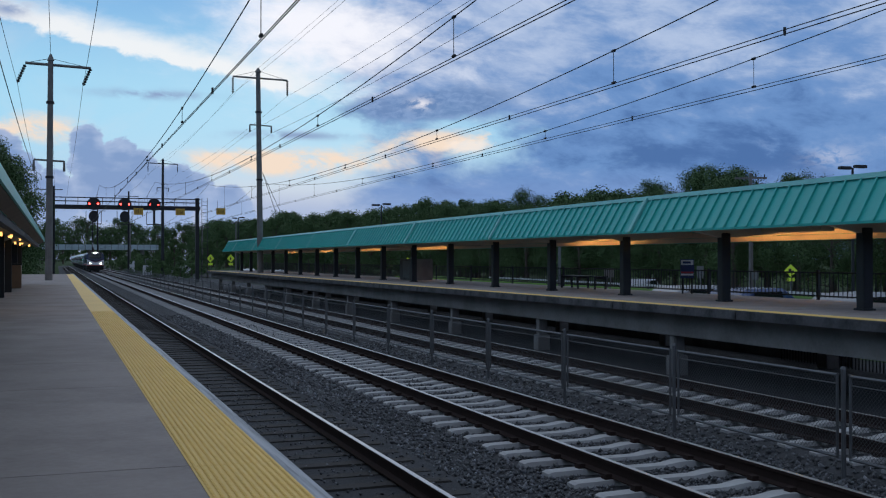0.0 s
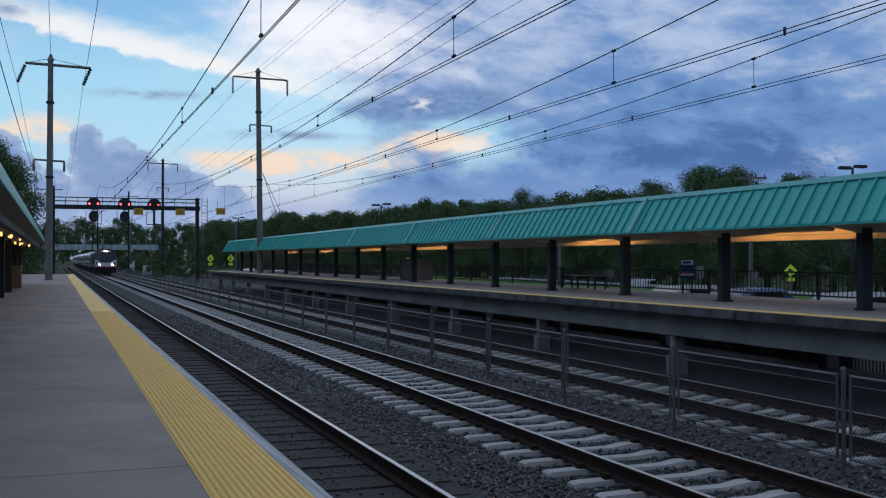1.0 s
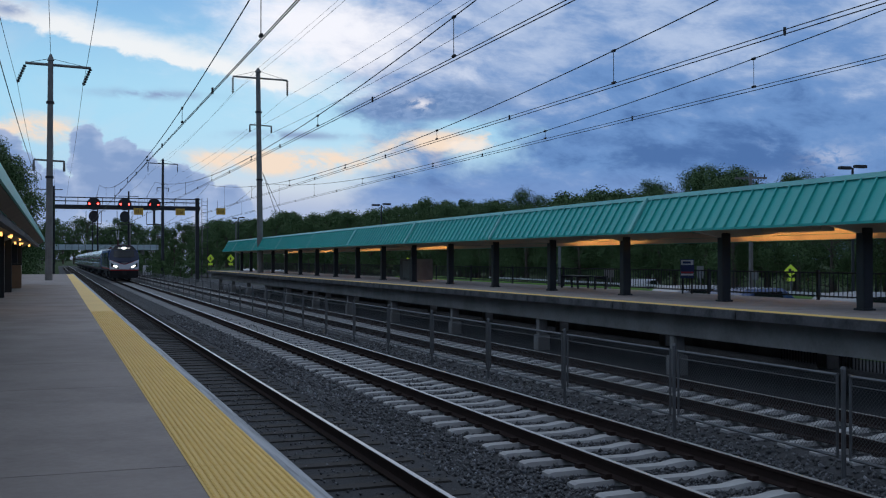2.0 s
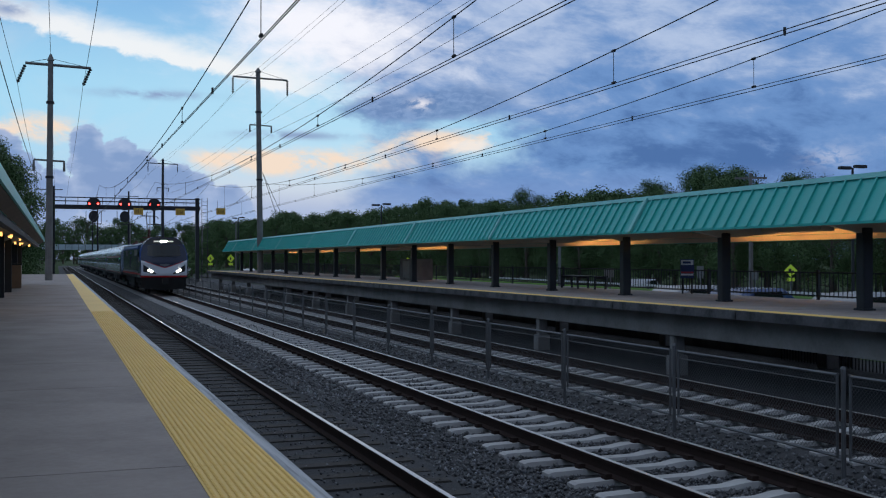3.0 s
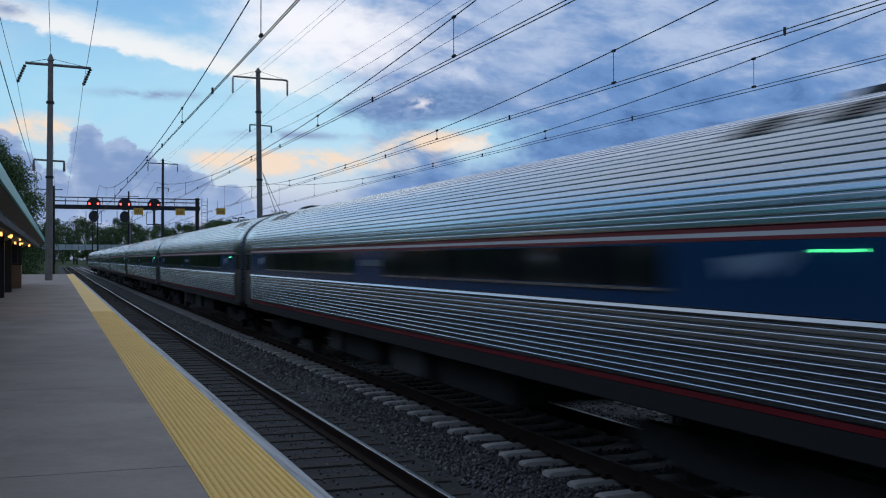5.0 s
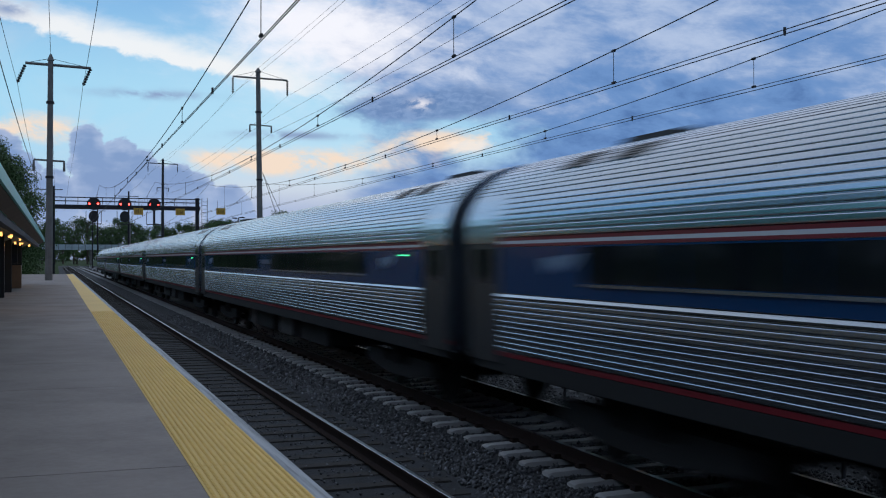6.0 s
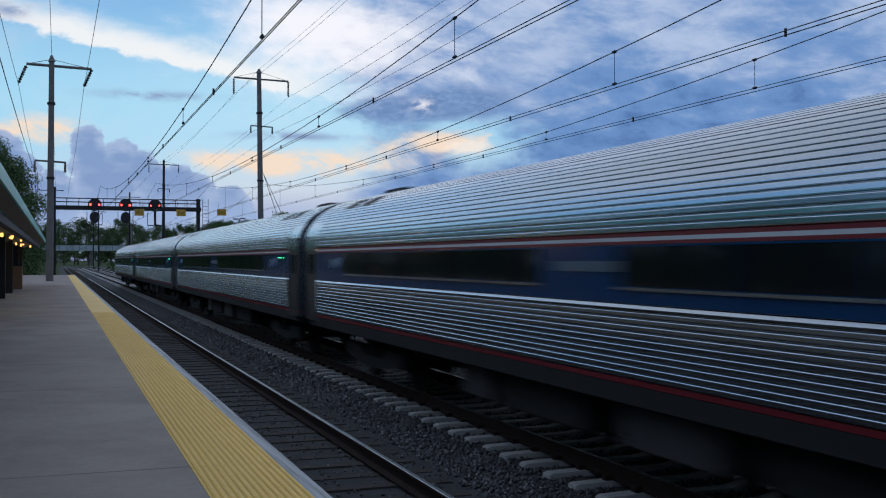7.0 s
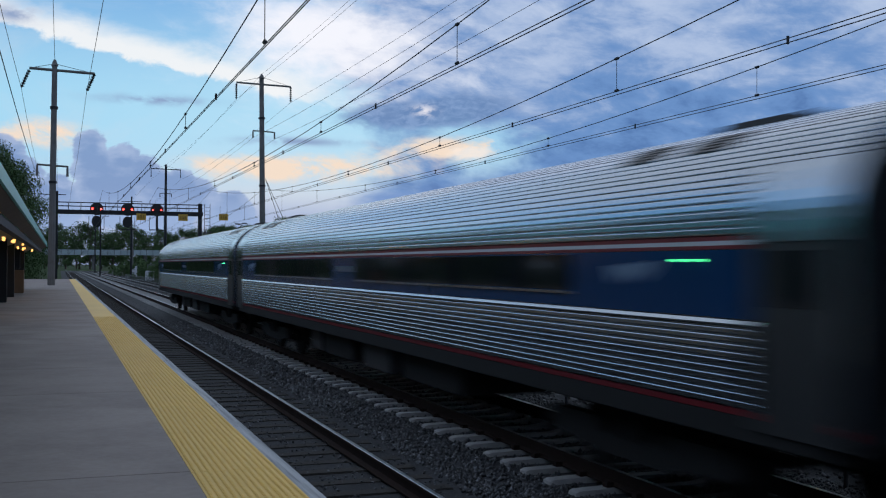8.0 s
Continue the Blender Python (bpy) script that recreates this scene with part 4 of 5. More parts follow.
def build_loco():
    """Electric locomotive, foremost point at y = 0."""
    c = thing("locomotive", "silver-grey electric locomotive with dark blue cab and red stripe", "locomotive")
    L, Wd = 19.1, 1.47
    bm = bmesh.new()
    side = [(-Wd, 1.06), (-Wd, 2.95), (-1.40, 3.12), (-1.22, 3.24), (1.22, 3.24), (1.40, 3.12), (Wd, 2.95), (Wd, 1.06)]
    extrude(bm, side, 2.4, L - 0.35)
    part("body", bm, LOCO_GREY, c, bevel=0.02)
    # cab: lofted shell with sloping front
    bm = bmesh.new()
    rows = []
    prof = [(-Wd, 1.06), (-Wd, 1.7), (-Wd, 2.3), (-1.43, 2.65), (-1.25, 3.18), (-0.82, 3.58), (-0.5, 3.60), (0.5, 3.60), (0.82, 3.58), (1.25, 3.18),
            (1.43, 2.65), (Wd, 2.3), (Wd, 1.7), (Wd, 1.06)]
    rows.append([bm.verts.new((x * 0.985, front_y(x, z) + 0.06, z)) for x, z in prof])
    rows.append([bm.verts.new((x, 2.0, z)) for x, z in prof])
    rows.append([bm.verts.new((x, 2.9, min(z, 3.28) if abs(x) < 1.45 else z)) for x, z in prof])
    for a, b in zip(rows, rows[1:]):
        for i in range(len(prof) - 1):
            bm.faces.new((a[i], a[i + 1], b[i + 1], b[i]))
    bm.faces.new(rows[0][::-1])
    bm.faces.new(rows[2])
    part("cab", bm, LOCO_GREY, c, "silver-grey cab shell")
    # grey lower flank of the cab
    for s in (-1, 1):
        bm = bmesh.new()
        extrude(bm, [(s * (Wd - 0.01), 1.07), (s * (Wd + 0.012), 1.07), (s * (Wd + 0.012), 2.02), (s * (Wd - 0.01), 2.02)], 0.62, 2.6)
        part("cab_flank", bm, LOCO_GREY, c)
    nose_patch("cab_mask", c, MASK, lambda x: 1.55 + 0.5 * abs(x) / 1.44, lambda x: 3.59 - 0.92 * max(0.0, abs(x) - 0.82) - 2.1 * max(0.0, abs(x) - 1.24), -1.44, 1.44, 0.012, "dark blue cab front")
    for s in (-1, 1):
        bm = bmesh.new()
        ring = [(front_y(1.44, 2.1) - 0.01, 2.1), (front_y(1.44, 2.1) + 0.34, 2.12), (front_y(1.42, 2.65) + 0.62, 2.65), (front_y(1.25, 3.16) + 0.95, 3.16),
                (front_y(1.25, 3.16), 3.16), (front_y(1.42, 2.65) - 0.01, 2.65)]
        half = [1.486, 1.486, 1.452, 1.284, 1.284, 1.452]
        a = [bm.verts.new((s * (h - 0.05), y, z)) for (y, z), h in zip(ring, half)]
        b = [bm.verts.new((s * (h + 0.004), y, z)) for (y, z), h in zip(ring, half)]
        for i in range(6):
            j = (i + 1) % 6
            bm.faces.new((a[i], a[j], b[j], b[i]))
        bm.faces.new(b)
        bm.faces.new(a[::-1])
        part("corner_pillar", bm, LOCO_BLUE, c, "dark blue cab corner")
    bm = bmesh.new()
    box(bm, -0.72, 0.72, 1.15, 2.2, 3.55, 3.615)
    part("cab_roof_panel", bm, MASK, c, bevel=0.03)
    nose_patch("lower_nose", c, LOCO_WHITE, lambda x: 1.17, lambda x: 1.64 + 0.50 * (abs(x) / 1.4) ** 1.15, -1.42, 1.42, 0.02, "white chevron nose panel")
    nose_patch("chevron_stripe", c, LOCO_RED, lambda x: 1.645 + 0.50 * (abs(x) / 1.4) ** 1.15, lambda x: 1.70 + 0.475 * (abs(x) / 1.4) ** 1.15, -1.2, 1.2, 0.022, "red chevron line", nz=2)
    nose_patch("windshield", c, CAR_GLASS, lambda x: 2.42 - 0.06 * (1 - abs(x)), lambda x: 3.12 - 0.5 * max(0.0, abs(x) - 0.88), -1.02, 1.02, 0.02, "dark raked windshield")
    for s in (-1, 1):
        bm = bmesh.new()
        rod(bm, (s * 0.75, front_y(0.75, 2.33) - 0.03, 2.33), (s * 0.15, front_y(0.15, 2.42) - 0.05, 2.42), 0.018, n=6)
        part("wiper", bm, UNDER, c)
    nose_patch("light_panel", c, BLACK, lambda x: 3.16, lambda x: 3.55 - 0.9 * max(0.0, abs(x) - 0.8), -1.12, 1.12, 0.02, "black headlight panel", nz=3)
    for x0, x1 in ((-0.60, -0.27), (-0.19, 0.19), (0.27, 0.60)):
        nose_patch("top_headlight", c, mat("roof_headlamp", (0.9, 0.9, 0.85), 0.3, glow=(1.0, 0.97, 0.88), strength=220.0) if x0 == -0.19 else mat("dim_headlamp", (0.9, 0.85, 0.7), 0.4, glow=(1.0, 0.9, 0.75), strength=0.3),
                   lambda x: 3.31, lambda x: 3.395, x0, x1, 0.03, "lit roof headlight", nx=6, nz=2)
    for s in (-1, 1):
        nose_patch("light_housing", c, BLACK, lambda x: 1.25 + 0.22 * (abs(x) - 0.5), lambda x: 1.30 + 0.72 * (abs(x) - 0.5), min(s * 0.5, s * 1.3), max(s * 0.5, s * 1.3), 0.025, nx=10, nz=3)
        bm = bmesh.new()
        x = s * 0.88
        for dx in (-0.085, 0.085):
            rod(bm, (x + dx, front_y(x + dx, 1.6) + 0.05, 1.47 + 0.04 * s * dx / 0.085), (x + dx, front_y(x + dx, 1.6) - 0.045, 1.47 + 0.04 * s * dx / 0.085), 0.07, n=12)
        part("headlight", bm, HEADLAMP, c, "bright twin ditch light")
    nose_patch("nose_plate", c, GALV, lambda x: 1.74 + 0.35 * abs(x), lambda x: 1.90, -0.30, 0.30, 0.03, "small silver emblem plate", nx=6, nz=2)
    nose_patch("nose_red_line", c, LOCO_RED, lambda x: 1.06, lambda x: 1.165, -1.43, 1.43, 0.03, "red line under the nose", nz=2)
    nose_patch("pilot", c, UNDER, lambda x: 0.22 + 0.1 * abs(x), lambda x: 1.02, -1.38, 1.38, -0.02, "black pilot and bumper", nz=6)
    bm = bmesh.new()
    rod(bm, (0, 0.4, 0.82), (0, -0.35, 0.82), 0.12, n=10)
    box(bm, -0.2, 0.2, -0.55, -0.3, 0.62, 1.0)
    part("coupler", bm, UNDER, c, bevel=0.02)
    for s in (-1, 1):
        bm = bmesh.new()
        extrude(bm, [(s * (Wd - 0.01), 1.20), (s * (Wd + 0.012), 1.20), (s * (Wd + 0.012), 1.31), (s * (Wd - 0.01), 1.31)], 0.55, L - 0.36)
        part("red_stripe", bm, LOCO_RED, c, "red stripe along the flank")
        bm = bmesh.new()
        extrude(bm, [(s * (Wd - 0.01), 1.314), (s * (Wd + 0.007), 1.314), (s * (Wd + 0.007), 1.46), (s * (Wd - 0.01), 1.46)], 2.62, L - 0.36)
        part("lower_band", bm, mat("loco_pale_grey", (0.16, 0.19, 0.23), 0.3, 0.3, var=0.4, scale=0.6, fine=10), c, "paler grey band over the red stripe")
        bm = bmesh.new()
        extrude(bm, [(s * (Wd - 0.01), 1.0), (s * (Wd + 0.004), 1.0), (s * (Wd + 0.004), 1.215), (s * (Wd - 0.01), 1.215)], 0.7, L - 0.36)
        part("sill", bm, UNDER, c)
        bm = bmesh.new()
        extrude(bm, [(s * (Wd + 0.008), 2.88), (s * (Wd + 0.008), 2.96), (s * 1.41, 3.13), (s * 1.38, 3.11), (s * (Wd - 0.03), 2.88)], 2.4, L - 0.36)
        part("cantrail_band", bm, LOCO_BLUE, c, "dark blue cantrail band")
        bm = bmesh.new()
        extrude(bm, [(s * 1.415, 3.135), (s * 1.44, 3.19), (s * 1.24, 3.26), (s * 1.2, 3.22)], 2.4, L - 0.36)
        part("roof_gutter", bm, LOCO_WHITE, c, "pale roof gutter")
        # side window, door, vents
        bm = bmesh.new()
        box(bm, s * 1.468 - 0.015, s * 1.468 + 0.015, 1.85, 2.35, 2.42, 2.88)
        part("cab_window", bm, CAR_GLASS, c, bevel=0.008)
        bm = bmesh.new()
        box(bm, s * 1.472 - 0.012, s * 1.472 + 0.012, L - 1.75, L - 1.35, 2.25, 2.9)
        part("cab_window", bm, CAR_GLASS, c)
        for k, (ya, yb) in enumerate(((3.5, 4.15), (4.25, 4.9), (5.0, 5.65), (13.3, 13.75), (14.6, 15.0))):
            bm = bmesh.new()
            box(bm, s * 1.472 - 0.012, s * 1.472 + 0.012, ya, yb, 2.45, 2.86)
            part("vent_grille", bm, mat("grille_grey", (0.16, 0.15, 0.13), 0.6, 0.3, var=0.3, scale=4, fine=40), c, bevel=0.006)
        for k in range(5):
            bm = bmesh.new()
            za = 2.04 + k * 0.06
            box(bm, s * 1.474 - 0.008, s * 1.474 + 0.008, 1.55, 2.15, za, za + 0.035)
            part("flag_stripe", bm, mat("faded_flag_red", (0.22, 0.05, 0.06), 0.4) if k % 2 == 0 else mat("flag_white", (0.34, 0.36, 0.40), 0.4), c, "small striped flag decal" if k == 0 else "")
        bm = bmesh.new()
        box(bm, s * 1.477 - 0.008, s * 1.477 + 0.008, 1.90, 2.15, 2.17, 2.32)
        part("flag_canton", bm, MASK, c, "dark blue flag corner")
        # cab door outline and grab rails
        for ya in (2.42, 3.12):
            bm = bmesh.new()
            rod(bm, (s * 1.50, ya, 1.45), (s * 1.50, ya, 2.5), 0.014, n=6)
            for zz in (1.45, 2.5):
                rod(bm, (s * 1.46, ya, zz), (s * 1.50, ya, zz), 0.014, n=6)
            part("grab_rail", bm, UNDER, c, "thin dark grab rail")
        for k in range(2):
            bm = bmesh.new()
            box(bm, s * 1.475 - 0.01, s * 1.475 + 0.01, 0.9, 2.3, 1.50 + k * 0.22, 1.58 + k * 0.22)
            part("step_recess", bm, LOCO_GREY, c)
        # swooshing emblem: three curved blue blades
        for k in range(3):
            bm = bmesh.new()
            n = 10
            up, dn = [], []
            for i in range(n + 1):
                q = i / n
                yy = 8.6 + k * 0.55 + q * (2.0 - 0.32 * k)
                zz = 2.44 - q * q * (0.34 + 0.08 * k) - 0.02 * k
                up.append((yy, zz))
                dn.append((8.6 + k * 0.55 + q * (1.5 - 0.32 * k), zz - 0.13 - 0.42 * q))
            ring = up + dn[::-1]
            x0, x1 = s * (Wd + 0.002), s * (Wd + 0.010)
            a = [bm.verts.new((x0, p, z)) for p, z in ring]
            b = [bm.verts.new((x1, p, z)) for p, z in ring]
            for i in range(len(ring)):
                j = (i + 1) % len(ring)
                bm.faces.new((a[i], a[j], b[j], b[i]))
            for i in range(n):
                m2 = len(ring) - 1
                bm.faces.new((b[i], b[i + 1], b[m2 - i - 1], b[m2 - i]))
            part("emblem_blade", bm, mat("emblem_blue", (0.004, 0.008, 0.02), 0.7, spec=0.15), c, "dark blue curved emblem blade")
        bm = bmesh.new()
        box(bm, s * 1.474 - 0.006, s * 1.474 + 0.006, 8.7, 10.5, 2.58, 2.68)
        part("lettering_bar", bm, LOCO_BLUE, c, "dark lettering bar")
    bm = bmesh.new()
    box(bm, -1.25, 1.25, 0.9, L - 0.5, 0.62, 1.06)
    part("underframe", bm, UNDER, c)
    bm = bmesh.new()
    box(bm, -1.35, 1.35, 7.4, 11.6, 0.30, 1.0)
    part("transformer_tank", bm, UNDER, c, bevel=0.04)
    for yy in (4.4, 14.7):
        bogie(c, yy, 2.8)
    # roof equipment
    bm = bmesh.new()
    box(bm, -0.95, 0.95, 3.0, 5.4, 3.22, 3.42)
    part("roof_hatch", bm, LOCO_WHITE, c, bevel=0.05)
    for yy, ln, hh, mt in ((5.6, 2.6, 0.30, PANTO), (10.0, 1.6, 0.22, PANTO), (15.8, 2.0, 0.34, PANTO), (8.6, 1.0, 0.18, UNDER)):
        bm = bmesh.new()
        box(bm, -0.85, 0.85, yy, yy + ln, 3.30, 3.30 + hh * 0.5)
        for q in (0.1, 0.5, 0.9):
            for sx in (-0.6, 0.6):
                insulator(bm, (sx, yy + ln * q, 3.24), (sx, yy + ln * q, 3.30 + hh), 3)
        part("roof_equipment", bm, mt, c)
    p = part("pantograph", pantograph_base(), PANTO, c, "raised single-arm pantograph")
    zc = CONTACT2 - 0.03
    bm = bmesh.new()
    knee = Vector((0, 12.25, 4.42))
    top = Vector((0, 13.45, zc - 0.16))
    rod(bm, (0, 13.1, 3.50), knee, 0.085, 0.06, n=8)
    rod(bm, (0.12, 13.2, 3.50), knee + Vector((0.1, 0.05, -0.05)), 0.025, n=6)
    part("lower_arm", bm, PANTO, p)
    bm = bmesh.new()
    for s in (-1, 1):
        rod(bm, knee + Vector((s * 0.06, 0, 0)), top + Vector((s * 0.16, 0, 0)), 0.045, 0.035, n=6)
    part("upper_arm", bm, mat("pantograph_grey", (0.34, 0.34, 0.36), 0.5, 0.4, var=0.3), p, "pale grey upper arm")
    bm = bmesh.new()
    for dy in (-0.2, 0.2):
        pts = [Vector((-0.80, top.y + dy, top.z - 0.22)), Vector((-0.70, top.y + dy, top.z - 0.08)), Vector((-0.54, top.y + dy, top.z)), Vector((0.54, top.y + dy, top.z)),
               Vector((0.70, top.y + dy, top.z - 0.08)), Vector((0.80, top.y + dy, top.z - 0.22))]
        for i, (a, b) in enumerate(zip(pts, pts[1:])):
            rod(bm, a, b, 0.03 if i == 2 else 0.014, n=6)
    for s in (-0.5, 0.5):
        rod(bm, (s, top.y - 0.2, top.z - 0.02), (s, top.y + 0.2, top.z - 0.02), 0.02, n=5)
    part("collector_head", bm, UNDER, p)
    bm = bmesh.new()
    rod(bm, (0, 6.2, 3.62), (0, 8.4, 3.66), 0.05, n=6)
    rod(bm, (0.4, 6.2, 3.66), (0.1, 8.4, 3.70), 0.03, n=6)
    rod(bm, (-0.9, 6.3, 3.70), (0.9, 6.3, 3.70), 0.03, n=6)
    part("folded_pantograph", bm, PANTO, c, "folded second pantograph")
    return c


def pantograph_base():
    bm = bmesh.new()
    box(bm, -0.5, 0.5, 12.4, 13.7, 3.44, 3.52)
    for sx in (-0.45, 0.45):
        for y in (12.5, 13.6):
            insulator(bm, (sx, y, 3.24), (sx, y, 3.46), 3)
    return bm


CONTACT2 = 2.211 + 3.45


# ---- trees ----
def tree_mesh(seed, h, spread, leaves, leaf, low=0.12, n=38):
    """Crown of leaf clumps from near the ground to h, trunk and limbs."""
    rnd = random.Random(seed)
    clumps = []
    for i in range(n):
        t = low + (0.95 - low) * (i + rnd.random()) / n
        r = spread * (0.30 + 0.70 * math.sin(math.pi * min(1, (t + 0.12))) ** 0.7) * math.sqrt(rnd.uniform(0.05, 1.0))
        a = rnd.uniform(0, 6.283)
        q = spread * rnd.uniform(0.16, 0.36)
        clumps.append((Vector((r * math.cos(a), r * math.sin(a), min(h * t, h - q * 0.8))), q))
    vs, fs = [], []
    for i in range(leaves):
        c, r = clumps[rnd.randrange(n)]
        d = Vector((rnd.gauss(0, 1), rnd.gauss(0, 1), rnd.gauss(0.15, 0.8))).normalized()
        p = c + d * r * rnd.uniform(0.55, 1.08)
        nn = (d + Vector((rnd.uniform(-1, 1), rnd.uniform(-1, 1), rnd.uniform(-0.2, 1.2))) * 0.8).normalized()
        u = nn.cross(Vector((rnd.uniform(-1, 1), rnd.uniform(-1, 1), 0.3))).normalized()
        w = nn.cross(u)
        s = leaf * rnd.uniform(0.6, 1.3)
        b = len(vs)
        vs += [p - u * s, p - w * s * 0.6, p + u * s, p + w * s * 0.6]
        fs.append((b, b + 1, b + 2, b + 3))
    crown = raw("crown", vs, fs, LEAF)
    bm = bmesh.new()
    rod(bm, (0, 0, -0.4), (0.1, 0, h * 0.45), h * 0.022, h * 0.014, n=8)
    rod(bm, (0.1, 0, h * 0.45), (0.0, 0.1, h * 0.8), h * 0.014, h * 0.005, n=6)
    for c, r in clumps[::3]:
        rod(bm, (0.05, 0, min(c.z * 0.75, h * 0.6)), c, h * 0.007, h * 0.002, n=5)
    return crown, mesh("trunk", bm, BARK)


def build_trees():
    kinds = [tree_mesh(s, 10.0, sp, 7000, 0.125, n=34) for s, sp in ((1, 3.4), (2, 4.2), (3, 3.8), (4, 3.0))]
    close = [tree_mesh(s, 10.0, sp, 17000, 0.075, n=40) for s, sp in ((21, 3.6), (22, 4.2), (23, 3.2))]
    coarse = [tree_mesh(s, 10.0, sp, 4000, 0.18, n=34) for s, sp in ((11, 3.6), (12, 4.2))]
    bush = tree_mesh(9, 3.0, 2.2, 900, 0.16, 0.05, 16)
    rnd = random.Random(5)

    def plant(x, y, h, k, base=BED, low=False, far=False):
        t = thing("bush" if low else "tree", "low dense dark green bush" if low else "leafy dark green deciduous tree in full summer leaf",
                  "bush" if low else "tree", "bushes along the line" if low else "trees beside the station")
        s = h / (3.0 if low else 10.0)
        t.matrix_basis = Matrix.Translation((x, y, base)) @ Matrix.Rotation(rnd.uniform(0, 6.28), 4, "Z") @ Matrix.Scale(s, 4)
        for nm, me in zip(("crown", "trunk"), bush if low else coarse[k % 2] if far else close[k % 3] if y < 125 and (x > 20 or x < -3) else kinds[k % 4]):
            o = new(nm, me)
            o.parent = t

    # belt of trees beyond the car park, its crest rising and falling along the line
    crest_y = (20, 64, 70, 73, 79, 84, 88, 93, 97, 104, 112, 117, 122, 127, 134, 150, 161, 172, 192, 218, 238, 277, 293, 400)
    crest_h = (8.2, 8.6, 9.2, 8.9, 10.7, 11.0, 10.4, 10.0, 8.9, 8.7, 8.9, 9.4, 11.6, 9.9, 10.8, 11.3, 12.4, 11.7, 11.6, 12.9, 12.7, 15.2, 14.0, 16.5)
    y, i = 26.0, 0
    while y < 400:
        for lane in range(3):
            x, yy = 48 + lane * 5.2 + rnd.uniform(-2.0, 2.0), y + rnd.uniform(-1.5, 1.5)
            # trees nearer than the crest line stand lower by the same slant
            h = (np.interp(yy * 56 / x, crest_y, crest_h) - 2.5) * x / 56 + 2.5
            plant(x, yy, float(h) * (rnd.uniform(0.98, 1.04) if i % 2 else rnd.uniform(0.84, 0.98)), i)
            i += 1
        y += 4.2 + (y > 150) * 3 + (y > 250) * 4
    # far wooded ridge showing over a dip in the belt
    for k in range(34):
        y = 235 + k * 4.2 + rnd.uniform(-1.5, 1.5)
        h = 17 + 9.6 * math.exp(-((y - 325) / 42) ** 2)
        plant(rnd.uniform(164, 178), y, h * rnd.uniform(0.95, 1.03), k, far=True)
    # wooded bank beyond the bridge
    for k in range(38):
        plant(-50 + k * 4.1 + rnd.uniform(-2, 2), rnd.uniform(560, 620), rnd.uniform(18, 25), k, far=True)
    # growth between the fence and the car park ahead
    for k in range(26):
        plant(rnd.uniform(16, 42), 130 + k * 11 + rnd.uniform(-4, 4), rnd.uniform(2.8, 6.2), k)
    for k in range(22):
        plant(rnd.uniform(13, 18), 136 + k * 8, rnd.uniform(1.6, 3.4), k, low=True)
    # trees along the near platform
    for x, y, h in ((-4.6, 84, 11.2), (-5.4, 92, 12.3), (-3.9, 101, 8.6), (-7.5, 78, 12.5), (-4.2, 116, 7.0), (-4.9, 88, 10.6), (-5.6, 81, 11.6), (-4.3, 96, 9.6), (-5, 140, 8), (-6, 165, 9)):
        plant(x, y, h, int(y))
    # mostly hidden belt, added to darken what the far cars mirror
    for k in range(26):
        plant(-9.5 + rnd.uniform(-1.5, 1.5), 66 + k * 12.5, rnd.uniform(9, 12) + k * 0.15, k, far=k > 4)
    # out-of-view row, added as dark greenery for the near car sides to mirror
    for k in range(20):
        plant(-14.5 + rnd.uniform(-1.5, 1.5), -40 + k * 6, rnd.uniform(9.5, 13), k, far=True)


# ---- around the station ----
YG = mat("fluorescent_yellow_green", (0.80, 0.95, 0.06), 0.5, var=0.1)
CARPAINT_W = mat("white_car_paint", (0.6, 0.61, 0.62), 0.25, coat=0.5, var=0.1)
CARPAINT_B = mat("blue_car_paint", (0.03, 0.06, 0.16), 0.25, coat=0.5, var=0.1)
CARPAINT_S = mat("silver_car_paint", (0.3, 0.31, 0.33), 0.3, 0.5, coat=0.5, var=0.1)
TYRE = mat("tyre_rubber", (0.015, 0.015, 0.015), 0.85, var=0.2)
SIGNBLUE = mat("sign_blue", (0.02, 0.035, 0.12), 0.5, var=0.15)
SIGNRED = mat("sign_red", (0.4, 0.04, 0.05), 0.5, var=0.15)
PALE_STEEL = mat("pale_bridge_paint", (0.38, 0.46, 0.48), 0.7, var=0.4, scale=0.5, fine=5)


